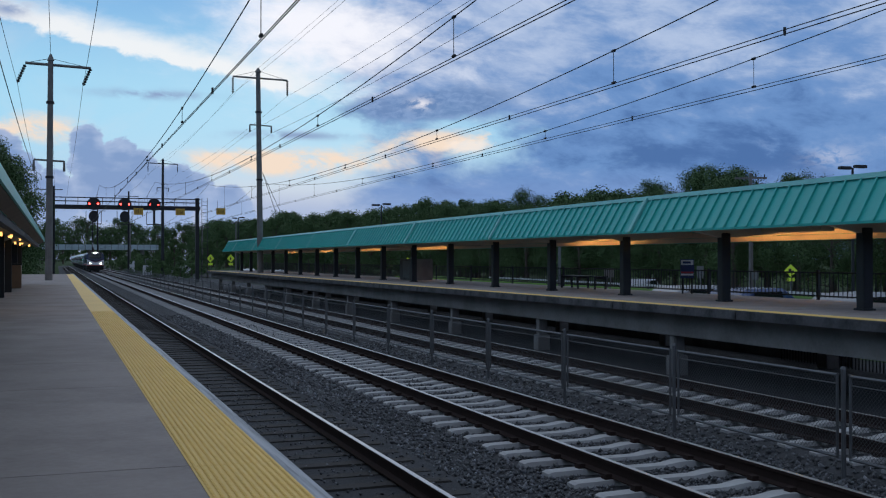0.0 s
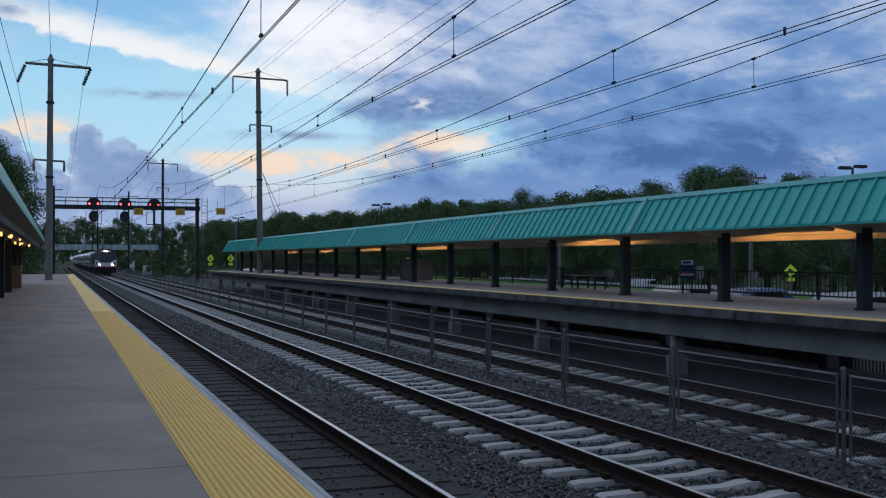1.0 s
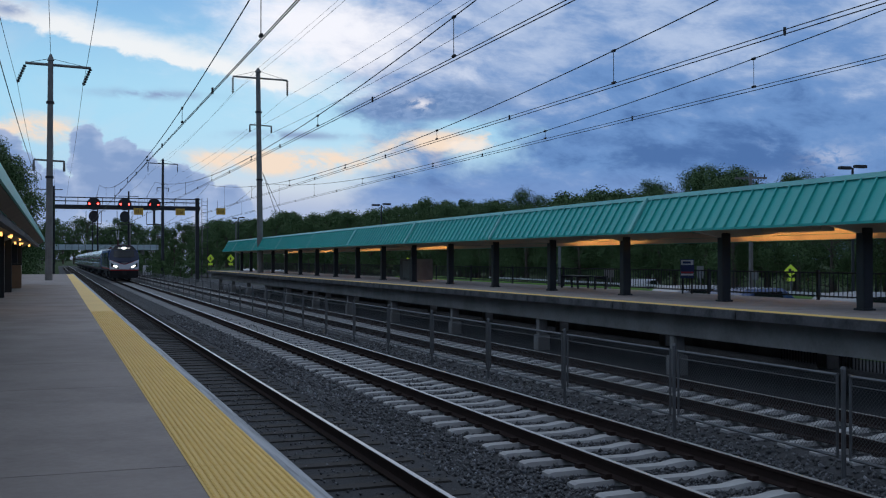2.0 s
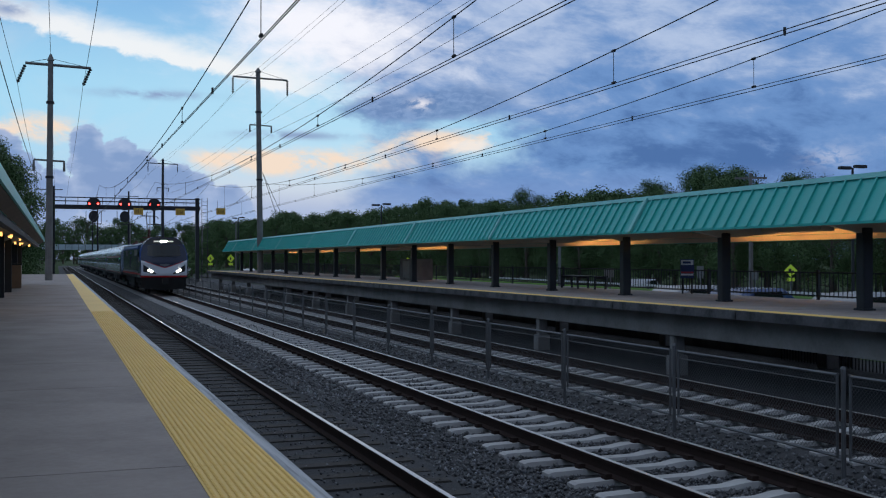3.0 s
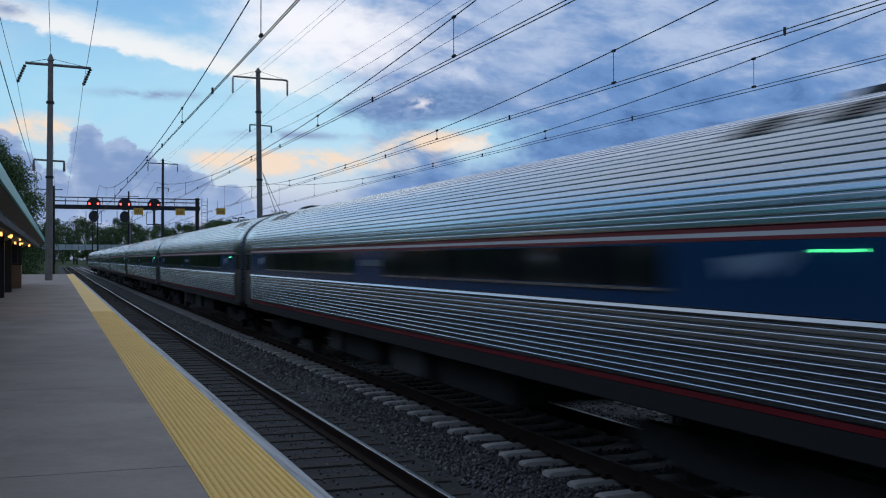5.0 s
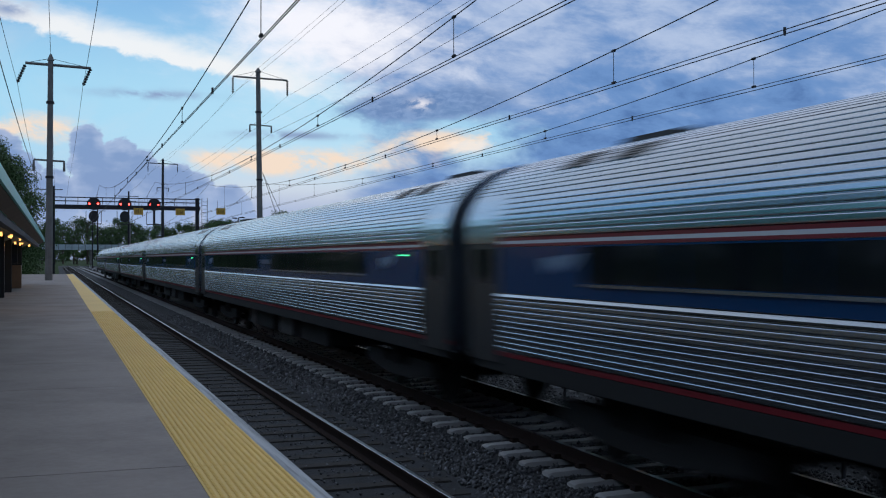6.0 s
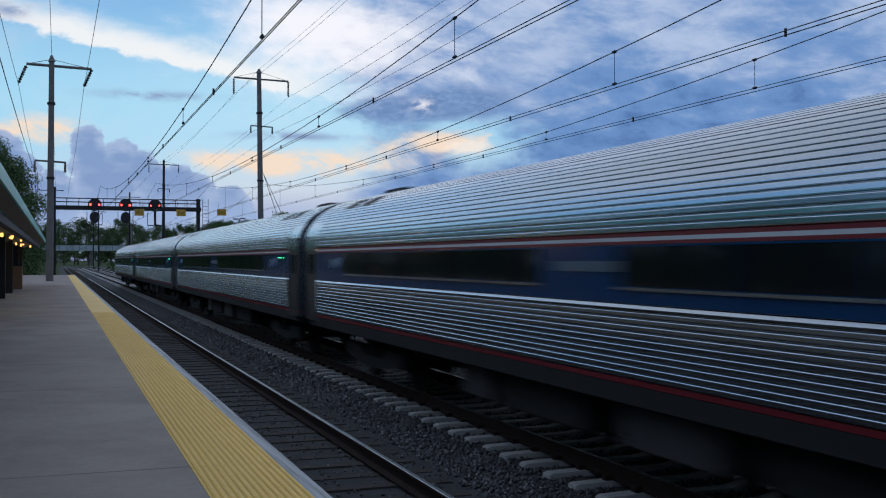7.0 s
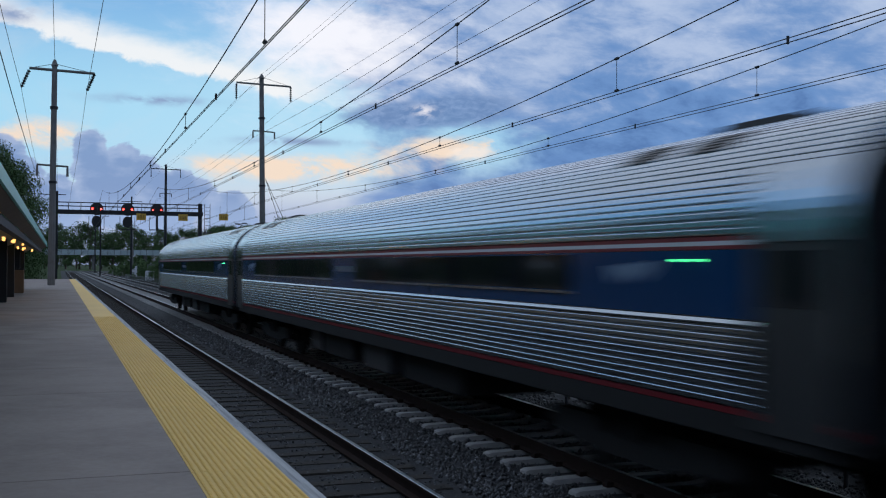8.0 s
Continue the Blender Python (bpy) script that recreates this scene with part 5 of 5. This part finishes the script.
def build_picket_fence():
    """Black railing along the back of the far platform, bay by bay."""
    x = 17.28
    bm = bmesh.new()
    box(bm, -0.008, 0.008, -0.008, 0.008, PLAT + 0.06, PLAT + 0.68)
    one = mesh("picket", bm, BLACK)
    bm = bmesh.new()
    for i in range(30):
        y = 0.06 + i * 0.1522
        box(bm, -0.008, 0.008, y - 0.008, y + 0.008, PLAT + 0.06, PLAT + 0.68)
    row = mesh("picket_row", bm, BLACK)
    bars = []
    for z in (PLAT + 0.08, PLAT + 0.64):
        bm = bmesh.new()
        box(bm, -0.02, 0.02, 0, 4.567, z, z + 0.035)
        bars.append(mesh("rail", bm, BLACK))
    bm = bmesh.new()
    box(bm, -0.03, 0.03, -0.03, 0.03, PLAT, PLAT + 0.72)
    post = mesh("railing_post", bm, BLACK)
    for y in COLS:
        f = thing("railing", "black steel picket railing along the back of the platform", "railing", "platform railing", m=pose(x, y, 0))
        if 9 < y < 55:
            for i in range(30):
                piece("picket", one, f, pose(0, 0.06 + i * 0.1522, 0))
        else:
            tagged(piece("picket_row", row, f, pose(0, 0, 0)), "thin black pickets", kind="stuff")
        for b in bars:
            piece("rail", b, f, pose(0, 0, 0))
        piece("railing_post", post, f, pose(0, 0, 0))


def build_car_parked(x, y, turn, paint, label, size=1.0):
    v = thing("parked_car", label, "car", "parked cars", m=pose(x, y, BED, 0, 0, turn) @ Matrix.Scale(size, 4))
    bm = bmesh.new()
    side = [(-2.2, 0.32), (-2.25, 0.75), (-1.9, 0.92), (-1.35, 0.96), (-0.75, 1.42), (0.7, 1.45), (1.4, 1.0), (2.1, 0.9), (2.25, 0.6), (2.2, 0.32)]
    rows = []
    for yy, k in ((-0.88, 0.9), (-0.80, 1.0), (0.80, 1.0), (0.88, 0.9)):
        rows.append([bm.verts.new((px, yy * (1 if pz < 1.0 else 0.82), 0.32 + (pz - 0.32) * k)) for px, pz in side])
    for a, b in zip(rows, rows[1:]):
        for i in range(len(side)):
            j = (i + 1) % len(side)
            bm.faces.new((a[i], a[j], b[j], b[i]))
    bm.faces.new(rows[0][::-1])
    bm.faces.new(rows[-1])
    part("body", bm, paint, v, bevel=0.04)
    for s in (-1, 1):
        bm = bmesh.new()
        extrude(bm, [(-0.62, 0.0), (0.62, 0.0), (0.5, 0.36), (-0.5, 0.36)], s * 0.79 - 0.01, s * 0.79 + 0.01, m=pose(-0.02, 0, 1.0))
        part("side_window", bm, CAR_GLASS, v)
    for wx in (-1.38, 1.38):
        for s in (-1, 1):
            bm = bmesh.new()
            rod(bm, (wx, s * 0.70, 0.33), (wx, s * 0.90, 0.33), 0.33, n=16)
            w = part("wheel", bm, TYRE, v)
            bm = bmesh.new()
            rod(bm, (wx, s * 0.89, 0.33), (wx, s * 0.91, 0.33), 0.2, n=12)
            part("rim", bm, GALV, w)
    for s in (-1, 1):
        bm = bmesh.new()
        box(bm, 2.16, 2.26, s * 0.62 - 0.16, s * 0.62 + 0.16, 0.6, 0.74)
        part("headlight", bm, CAR_WHITE if "lit" not in label else HEADLAMP, v)


def build_crossing_sign(x, y, z0, size, label):
    s = thing("crossing_sign", label, "road sign", "crossing signs", m=pose(x, y, 0, 0, 0, -35))
    bm = bmesh.new()
    rod(bm, (0, 0.03, BED), (0, 0.03, z0 + size), 0.03, n=8)
    part("post", bm, GALV, s)
    bm = bmesh.new()
    q = size * 0.62
    extrude(bm, [(-q, z0 + size * 0.5), (0, z0 + size * 0.5 - q), (q, z0 + size * 0.5), (0, z0 + size * 0.5 + q)], -0.03, 0.0)
    part("diamond_plate", bm, YG, s, "fluorescent yellow-green diamond plate")
    bm = bmesh.new()
    box(bm, -0.09, 0.02, -0.04, -0.031, z0 + size * 0.28, z0 + size * 0.68)
    box(bm, 0.02, 0.12, -0.04, -0.031, z0 + size * 0.36, z0 + size * 0.5)
    part("symbol", bm, BLACK, s)
    bm = bmesh.new()
    box(bm, -size * 0.36, size * 0.36, -0.03, 0.0, z0 - size * 0.55, z0 - size * 0.2)
    part("lower_plate", bm, YG, s, "small fluorescent plate")


def build_surroundings():
    build_picket_fence()
    # station name board
    b = thing("station_sign", "dark blue station name board with pale header and red band", "sign", m=pose(16.9, 26.0, 0, 0, 0, -33))
    for s in (-0.13, 0.13):
        bm = bmesh.new()
        rod(bm, (s, 0.03, PLAT), (s, 0.03, 2.2), 0.025, n=8)
        part("post", bm, BLACK, b)
    for nm, z0, z1, mt, lab in (("panel", 1.66, 2.2, SIGNBLUE, ""), ("header", 2.04, 2.18, CAR_WHITE, "pale header panel"), ("red_band", 1.80, 1.85, SIGNRED, "red band"),
                                ("white_band", 1.74, 1.79, CAR_WHITE, "white band")):
        bm = bmesh.new()
        d = 0.0 if nm == "panel" else 0.006
        box(bm, -0.19 + d * 3, 0.19 - d * 3, -0.03 - d, 0.01 - d, z0, z1)
        part(nm, bm, mt, b, lab)
    bm = bmesh.new()
    box(bm, -0.12, 0.10, -0.045, -0.036, 2.08, 2.14)
    part("lettering_bar", bm, SIGNBLUE, b)
    # shelter block on the platform
    t = thing("equipment_cabinet", "pale grey concrete equipment block on the far platform", "cabinet", m=pose(16.2, 48.2, PLAT))
    bm = bmesh.new()
    box(bm, -0.5, 0.5, -1.0, 1.0, 0, 1.0)
    part("body", bm, OLD_CONCRETE, t, bevel=0.02)
    bm = bmesh.new()
    box(bm, -0.506, -0.49, -0.5, 0.5, 0.1, 0.9)
    part("door", bm, GALV, t)
    # bench
    t = thing("bench", "black slatted metal bench on the far platform", "bench", m=pose(16.6, 31.8, PLAT))
    for k in range(4):
        bm = bmesh.new()
        box(bm, -0.25 + k * 0.13, -0.15 + k * 0.13, -1.3, 1.3, 0.40, 0.43)
        part("slat", bm, BLACK, t)
    for k in (-1.2, 0, 1.2):
        bm = bmesh.new()
        box(bm, -0.22, -0.17, k - 0.03, k + 0.03, 0, 0.4)
        box(bm, 0.17, 0.22, k - 0.03, k + 0.03, 0, 0.4)
        box(bm, -0.17, 0.17, k - 0.02, k + 0.02, 0.34, 0.4)
        part("leg", bm, BLACK, t)
    # crossing signs
    build_crossing_sign(28.35, 36, 1.52, 0.42, "yellow-green pedestrian crossing sign in the car park")
    build_crossing_sign(26.2, 80, 1.85, 0.45, "yellow-green pedestrian crossing sign in the car park")
    build_crossing_sign(19.9, 130, 1.9, 0.8, "yellow-green pedestrian crossing sign in the car park")
    build_crossing_sign(17.6, 131, 1.9, 0.8, "yellow-green pedestrian crossing sign in the car park")
    # car-park lamp
    for x, y, h in ((39.4, 45, 7.0), (22.5, 45.5, 4.6), (27.0, 90, 7.0), (24, 150, 8)):
        t = thing("car_park_lamp", "twin-headed car park lamp on a slim dark pole", "street lamp", "car park lamps", m=pose(x, y, 0))
        bm = bmesh.new()
        rod(bm, (0, 0, BED), (0, 0, h), 0.09, 0.06, n=8)
        part("pole", bm, GALV if h < 5 else DARKPAINT, t)
        for s in (-1, 1):
            bm = bmesh.new()
            box(bm, s * 0.5 - 0.36, s * 0.5 + 0.36, -0.16, 0.16, h - 0.04 + 0.05 * s, h + 0.12 + 0.05 * s)
            part("lamp_head", bm, DARKPAINT, t, bevel=0.03)
    # utility poles
    for x, y, h in ((44, 60, 8.0), (19, 150, 7.0), (30, 190, 9), (15, 240, 10)):
        t = thing("utility_pole", "grey wooden utility pole with a short crossarm", "utility pole", "utility poles", m=pose(x, y, 0, 0, 0, -30))
        bm = bmesh.new()
        rod(bm, (0, 0, BED), (0, 0, h), 0.16, 0.11, n=8)
        part("pole", bm, POLE, t)
        bm = bmesh.new()
        box(bm, -1.05, 1.05, -0.06, 0.06, h - 0.4, h - 0.27)
        part("crossarm", bm, POLE, t)
        for s in (-0.9, -0.3, 0.3, 0.9):
            bm = bmesh.new()
            rod(bm, (s, 0, h - 0.27), (s, 0, h - 0.1), 0.04, n=6)
            part("insulator", bm, DARKPAINT, t)
    # small sign posts along the lot
    for x, y, z in ((20.5, 37.2, 1.75), (20.2, 36.4, 1.8), (24.0, 36.0, 1.75), (25.5, 34.5, 1.7), (22, 33.0, 1.9)):
        t = thing("sign_post", "small pale parking sign on a thin steel post", "sign", "car park signs", m=pose(x, y, 0, 0, 0, -35))
        bm = bmesh.new()
        rod(bm, (0, 0.02, BED), (0, 0.02, z), 0.022, n=6)
        part("post", bm, GALV, t)
        bm = bmesh.new()
        box(bm, -0.12, 0.12, -0.01, 0.01, z - 0.3, z + 0.05)
        part("plate", bm, GALV, t)
    # low rail of pale blocks on top of a grass bank
    t = thing("guard_rail", "low guard rail of pale blocks on posts along a grass bank", "guard rail")
    bm = bmesh.new()
    box(bm, -0.03, 0.03, 0, 0.14, 0.0, 0.085)
    block = mesh("rail_block", bm, CAR_WHITE)
    bm = bmesh.new()
    box(bm, -0.04, 0.04, -0.04, 0.04, -0.25, 0.08)
    stub = mesh("post", bm, GALV)
    for k in range(150):
        y = 26.0 + k * 0.265
        piece("rail_block", block, t, pose(24.66 + 0.065 * (y - 26), y, 0.95))
        if k % 8 == 0:
            piece("post", stub, t, pose(24.72 + 0.065 * (y - 26), y, 0.95))
    bm = bmesh.new()
    rod(bm, (24.72, 26, 1.0), (27.3, 65.7, 1.0), 0.02, n=6)
    part("rail_tube", bm, GALV, t)
    bm = bmesh.new()
    rows = [[bm.verts.new((x + 0.065 * (y - 26), y, z)) for x, z in ((22.9, BED - 0.03), (24.3, 0.78), (25.4, 0.84), (27.5, BED - 0.03))] for y in (14, 26, 45, 66, 90)]
    for p, q in zip(rows, rows[1:]):
        for i in range(3):
            bm.faces.new((p[i], p[i + 1], q[i + 1], q[i]))
    tagged(part("grass_bank", bm, mat("mown_grass", (0.10, 0.19, 0.04), 0.95, var=0.5, scale=0.8, fine=12, tint=(0.05, 0.10, 0.02), spec=0.1)), "bright green mown grass bank beyond the car park", "grass", kind="structure")
    for x, y, r, p, lab in ((20.7, 23.4, 8, CARPAINT_S, "silver car parked behind the platform"), (20.6, 28.2, 8, CARPAINT_B, "dark blue car parked behind the platform"),
                            (20.6, 31.6, 5, CARPAINT_S, "silver car parked behind the platform"), (29.5, 50, -140, CARPAINT_S, "car with lit headlights driving into the car park"),
                            (20.9, 18.2, 6, CARPAINT_W, "white car parked behind the platform"), (20, 118, 80, CARPAINT_W, "white van parked far along the line"),
                            (22, 112, 80, CARPAINT_W, "white car parked far along the line"), (19, 175, 60, CARPAINT_S, "silver car parked far along the line")):
        build_car_parked(x, y, r, p, lab, 1.1 if y < 35 else 1.0)
    # hanging number plates on the wires, too far to read
    for x, y, z in ((6.61, 95, 6.34), (10.14, 95, 6.35), (13.66, 95, 6.45)):
        t = thing("wire_plate", "orange warning plate hung from the overhead wires", "sign", "hanging wire plates", m=pose(x, y, z))
        bm = bmesh.new()
        box(bm, -0.40, 0.40, -0.02, 0.02, -0.29, 0.29)
        part("plate", bm, ORANGE, t)
        bm = bmesh.new()
        for k in (-0.2, 0.0, 0.2):
            box(bm, k - 0.05, k + 0.05, -0.03, -0.021, -0.14, 0.14)
        part("number_bars", bm, mat("faded_bars", (0.35, 0.2, 0.03), 0.6), t)
        bm = bmesh.new()
        for k in (-0.3, 0.3):
            rod(bm, (k, 0, 0.29), (k, 0, 0.95), 0.012, n=4)
        part("hanger", bm, WIRE, t)
    # thin masts far along the line
    for x, y, h in ((11.0, 180, 13.3), (7.9, 230, 13), (-0.9, 150, 12.3), (13.9, 228.5, 15), (9.0, 300, 13)):
        t = thing("catenary_mast", "thin dark catenary mast far along the line", "mast", "catenary masts", m=pose(x, y, 0))
        bm = bmesh.new()
        rod(bm, (0, 0, -0.4), (0, 0, h), 0.16, 0.12, n=8)
        part("pole", bm, BLACK, t)
        bm = bmesh.new()
        rod(bm, (-1.6, 0, h - 0.8), (1.6, 0, h - 0.8), 0.06, n=6)
        part("cross_arm", bm, BLACK, t)
    # road bridge over the line
    t = thing("road_bridge", "pale painted steel road bridge over the railway far away", "bridge", kind="structure")
    bm = bmesh.new()
    box(bm, -40, 45, 515, 526, 6.6, 9.0)
    part("girder", bm, PALE_STEEL, t)
    for k in range(30):
        bm = bmesh.new()
        box(bm, -40 + k * 2.9, -39.8 + k * 2.9, 514.9, 515.0, 6.6, 9.0)
        part("stiffener", bm, OLD_CONCRETE, t)
    for x in (-8, 15, 38):
        bm = bmesh.new()
        box(bm, x - 0.7, x + 0.7, 516, 525, -0.4, 6.6)
        part("pier", bm, OLD_CONCRETE, t)
    # small trackside cabinets
    for x, y, h, p in ((13.0, 205, 2.2, CAR_WHITE), (12.4, 160, 1.6, CAR_WHITE), (14.6, 185, 2.6, GALV)):
        t = thing("relay_cabinet", "pale steel relay cabinet beside the track", "cabinet", "relay cabinets", m=pose(x, y, BED))
        bm = bmesh.new()
        box(bm, -0.6, 0.6, -0.5, 0.5, 0.2, h)
        part("body", bm, p, t, bevel=0.03)
        bm = bmesh.new()
        box(bm, -0.5, 0.5, -0.4, 0.4, 0, 0.2)
        part("plinth", bm, OLD_CONCRETE, t)
    # litter bin on the near platform
    t = thing("litter_bin", "tall brown square litter bin beside a platform column", "bin", m=pose(-1.26, 37.0, PLAT))
    bm = bmesh.new()
    box(bm, -0.18, 0.18, -0.25, 0.25, 0.05, 0.80)
    part("body", bm, mat("brown_panel", (0.22, 0.12, 0.06), 0.6, var=0.3, scale=3), t, bevel=0.015)
    bm = bmesh.new()
    box(bm, -0.20, 0.20, -0.27, 0.27, 0.80, 0.86)
    part("lid", bm, BLACK, t, bevel=0.01)


def build_stones():
    """Loose ballast stones near the camera, as one heap."""
    rng = np.random.default_rng(3)
    base = np.array([(1, 0, 0), (-1, 0, 0), (0, 1, 0), (0, -1, 0), (0, 0, 1), (0, 0, -1)], float)
    tri = np.array([(0, 2, 4), (2, 1, 4), (1, 3, 4), (3, 0, 4), (2, 0, 5), (1, 2, 5), (3, 1, 5), (0, 3, 5)])
    px = np.array([0.4, 1.3, 4.1, 4.6, 5.1, 7.8, 8.3, 8.9, 11.4, 12.0, 19.0])
    pz = np.array([-0.33, -0.205, -0.20, -0.28, -0.240, -0.240, -0.28, -0.240, -0.240, -0.33, -0.33])
    def rows(n, x0, x1, y0, y1, lo, hi, power):
        x = rng.uniform(x0, x1, n)
        y = y0 + (y1 - y0) * rng.uniform(0, 1, n) ** power
        return x, y, rng.uniform(lo, hi, n)
    sets = [rows(52000, 1.2, 8.4, 4.5, 22, 0.018, 0.042, 1.5), rows(20000, 1.2, 8.6, 18, 48, 0.03, 0.06, 1.4), rows(9000, 8.3, 12.2, 7, 30, 0.025, 0.05, 1.2)]
    x, y, r = (np.concatenate([s[i] for s in sets]) for i in range(3))
    n = len(x)
    keep = np.ones(n, bool)
    for tc in (T1, T2, T3):
        for s in (-1, 1):
            keep &= np.abs(x - tc - s * HALF) > 0.09
    keep &= (x > 4.15) | ((rng.uniform(0, 1, n) < 0.3) & (r < 0.03))
    # concrete ties stay mostly clear
    for tc in (T2, T3):
        phase = (y - TIE_START) / TIE_PITCH
        on = (np.abs(phase - np.round(phase)) * TIE_PITCH < 0.135) & (np.abs(x - tc) < 1.28)
        keep &= ~on | (rng.uniform(0, 1, n) < 0.012)
    x, y, r = x[keep], y[keep], r[keep]
    n = len(x)
    z = np.interp(x, px, pz) + rng.uniform(-0.015, 0.022, n)
    jit = base[None] * rng.uniform(0.55, 1.15, (n, 6, 1)) + rng.uniform(-0.25, 0.25, (n, 6, 3))
    jit[:, :, 2] *= 0.9
    a = rng.uniform(0, 6.283, n)
    ca, sa = np.cos(a)[:, None], np.sin(a)[:, None]
    vx = jit[:, :, 0] * ca - jit[:, :, 1] * sa
    vy = jit[:, :, 0] * sa + jit[:, :, 1] * ca
    v = np.stack([vx * r[:, None] + x[:, None], vy * r[:, None] + y[:, None], jit[:, :, 2] * r[:, None] + z[:, None]], 2).reshape(-1, 3)
    f = (tri[None] + (np.arange(n) * 6)[:, None, None]).reshape(-1, 3)
    me = bpy.data.meshes.new("ballast_stones")
    me.vertices.add(len(v))
    me.vertices.foreach_set("co", v.ravel())
    me.loops.add(len(f) * 3)
    me.loops.foreach_set("vertex_index", f.ravel().astype(np.int32))
    me.polygons.add(len(f))
    me.polygons.foreach_set("loop_start", np.arange(0, len(f) * 3, 3, dtype=np.int32))
    me.update(calc_edges=True)
    me.materials.append(STONE)
    tagged(new("ballast_stones", me), "loose angular dark grey ballast stones", "ballast", kind="stuff")


# ---- assembly ----
build_ground()
build_near_platform()
build_far_platform()
build_far_canopy()
build_near_canopy()
build_fence()
MAST_A = build_pole(-0.36, 53.0, PLAT, 11.85, (-1.05, 1.85, 0.55, 0.75, 5.0, 0.67), 0.06, -0.35, POLE, "tall weathered steel catenary mast standing on the platform")
MAST_B = build_pole(13.84, 76.5, PLAT, 16.05, (-2.0, 1.95, 0.78, 1.0, 4.15, 0.78), -0.19, 0.0, POLE, "tall weathered steel catenary mast standing on the platform", guy=True)
MAST_C = build_pole(13.85, 152.0, -0.3, 16.25, (-2.0, 2.0, 0.75, 1.0, 4.1, 0.78), 0.0, 0.0, DARKPAINT, "tall dark steel catenary mast beyond the platform")
WIRES = "thin black overhead contact and messenger wires above the track"
build_catenary(T1, 2.211 + 3.20, WIRES, -1.7)
build_catenary(T2, 2.211 + 3.51, WIRES, 0.3)
build_catenary(T3, 2.211 + 3.41, WIRES, 1.3)
build_catenary(13.8, 2.211 + 3.63, "thin black overhead contact and messenger wires beside the canopy", 1.9)
build_feeders(((-2.0, 14.15, 14.15, 0.6), (1.95, 14.12, 14.12, 0.6), (-0.78, 11.42, 11.42, 0.5), (0.78, 11.37, 11.37, 0.5), (-0.19, 16.05, 16.05, 0.5)),
              (-75, 0.5, 76.5, 152, 228), 13.84, "thin sagging power line strung between masts")
build_feeders(((-1.4, 10.46, 10.46, 0.5), (1.5, 10.44, 10.44, 0.5), (-0.67, 6.38, 6.38, 0.4), (0.06, 11.84, 11.84, 0.4)),
              (-60, -5, 53, 120, 190), -0.36, "thin sagging power line strung between masts")
build_gantry()
build_trees()
build_surroundings()
LOCO = build_loco()
CAR0 = build_car()
CARS = [CAR0] + [copy_thing(CAR0, Matrix()) for _ in range(6)]
build_stones()
build_track("track_near", T1, False, "railway track on dark timber ties beside the platform")
build_track("track_middle", T2, True, "railway track on pale concrete ties")
build_track("track_far", T3, True, "railway track on pale concrete ties behind the fence")


def motions():
    times = [0.25 * i for i in range(33)]
    walk(LOCO, [(t, pose(T2, V0 - SPEED * t - 21.8, 0)) for t in times])
    for i, car in enumerate(CARS):
        walk(car, [(t, pose(T2, V0 - SPEED * t - 1.75 + 26.01 * i, 0)) for t in times])


motions()
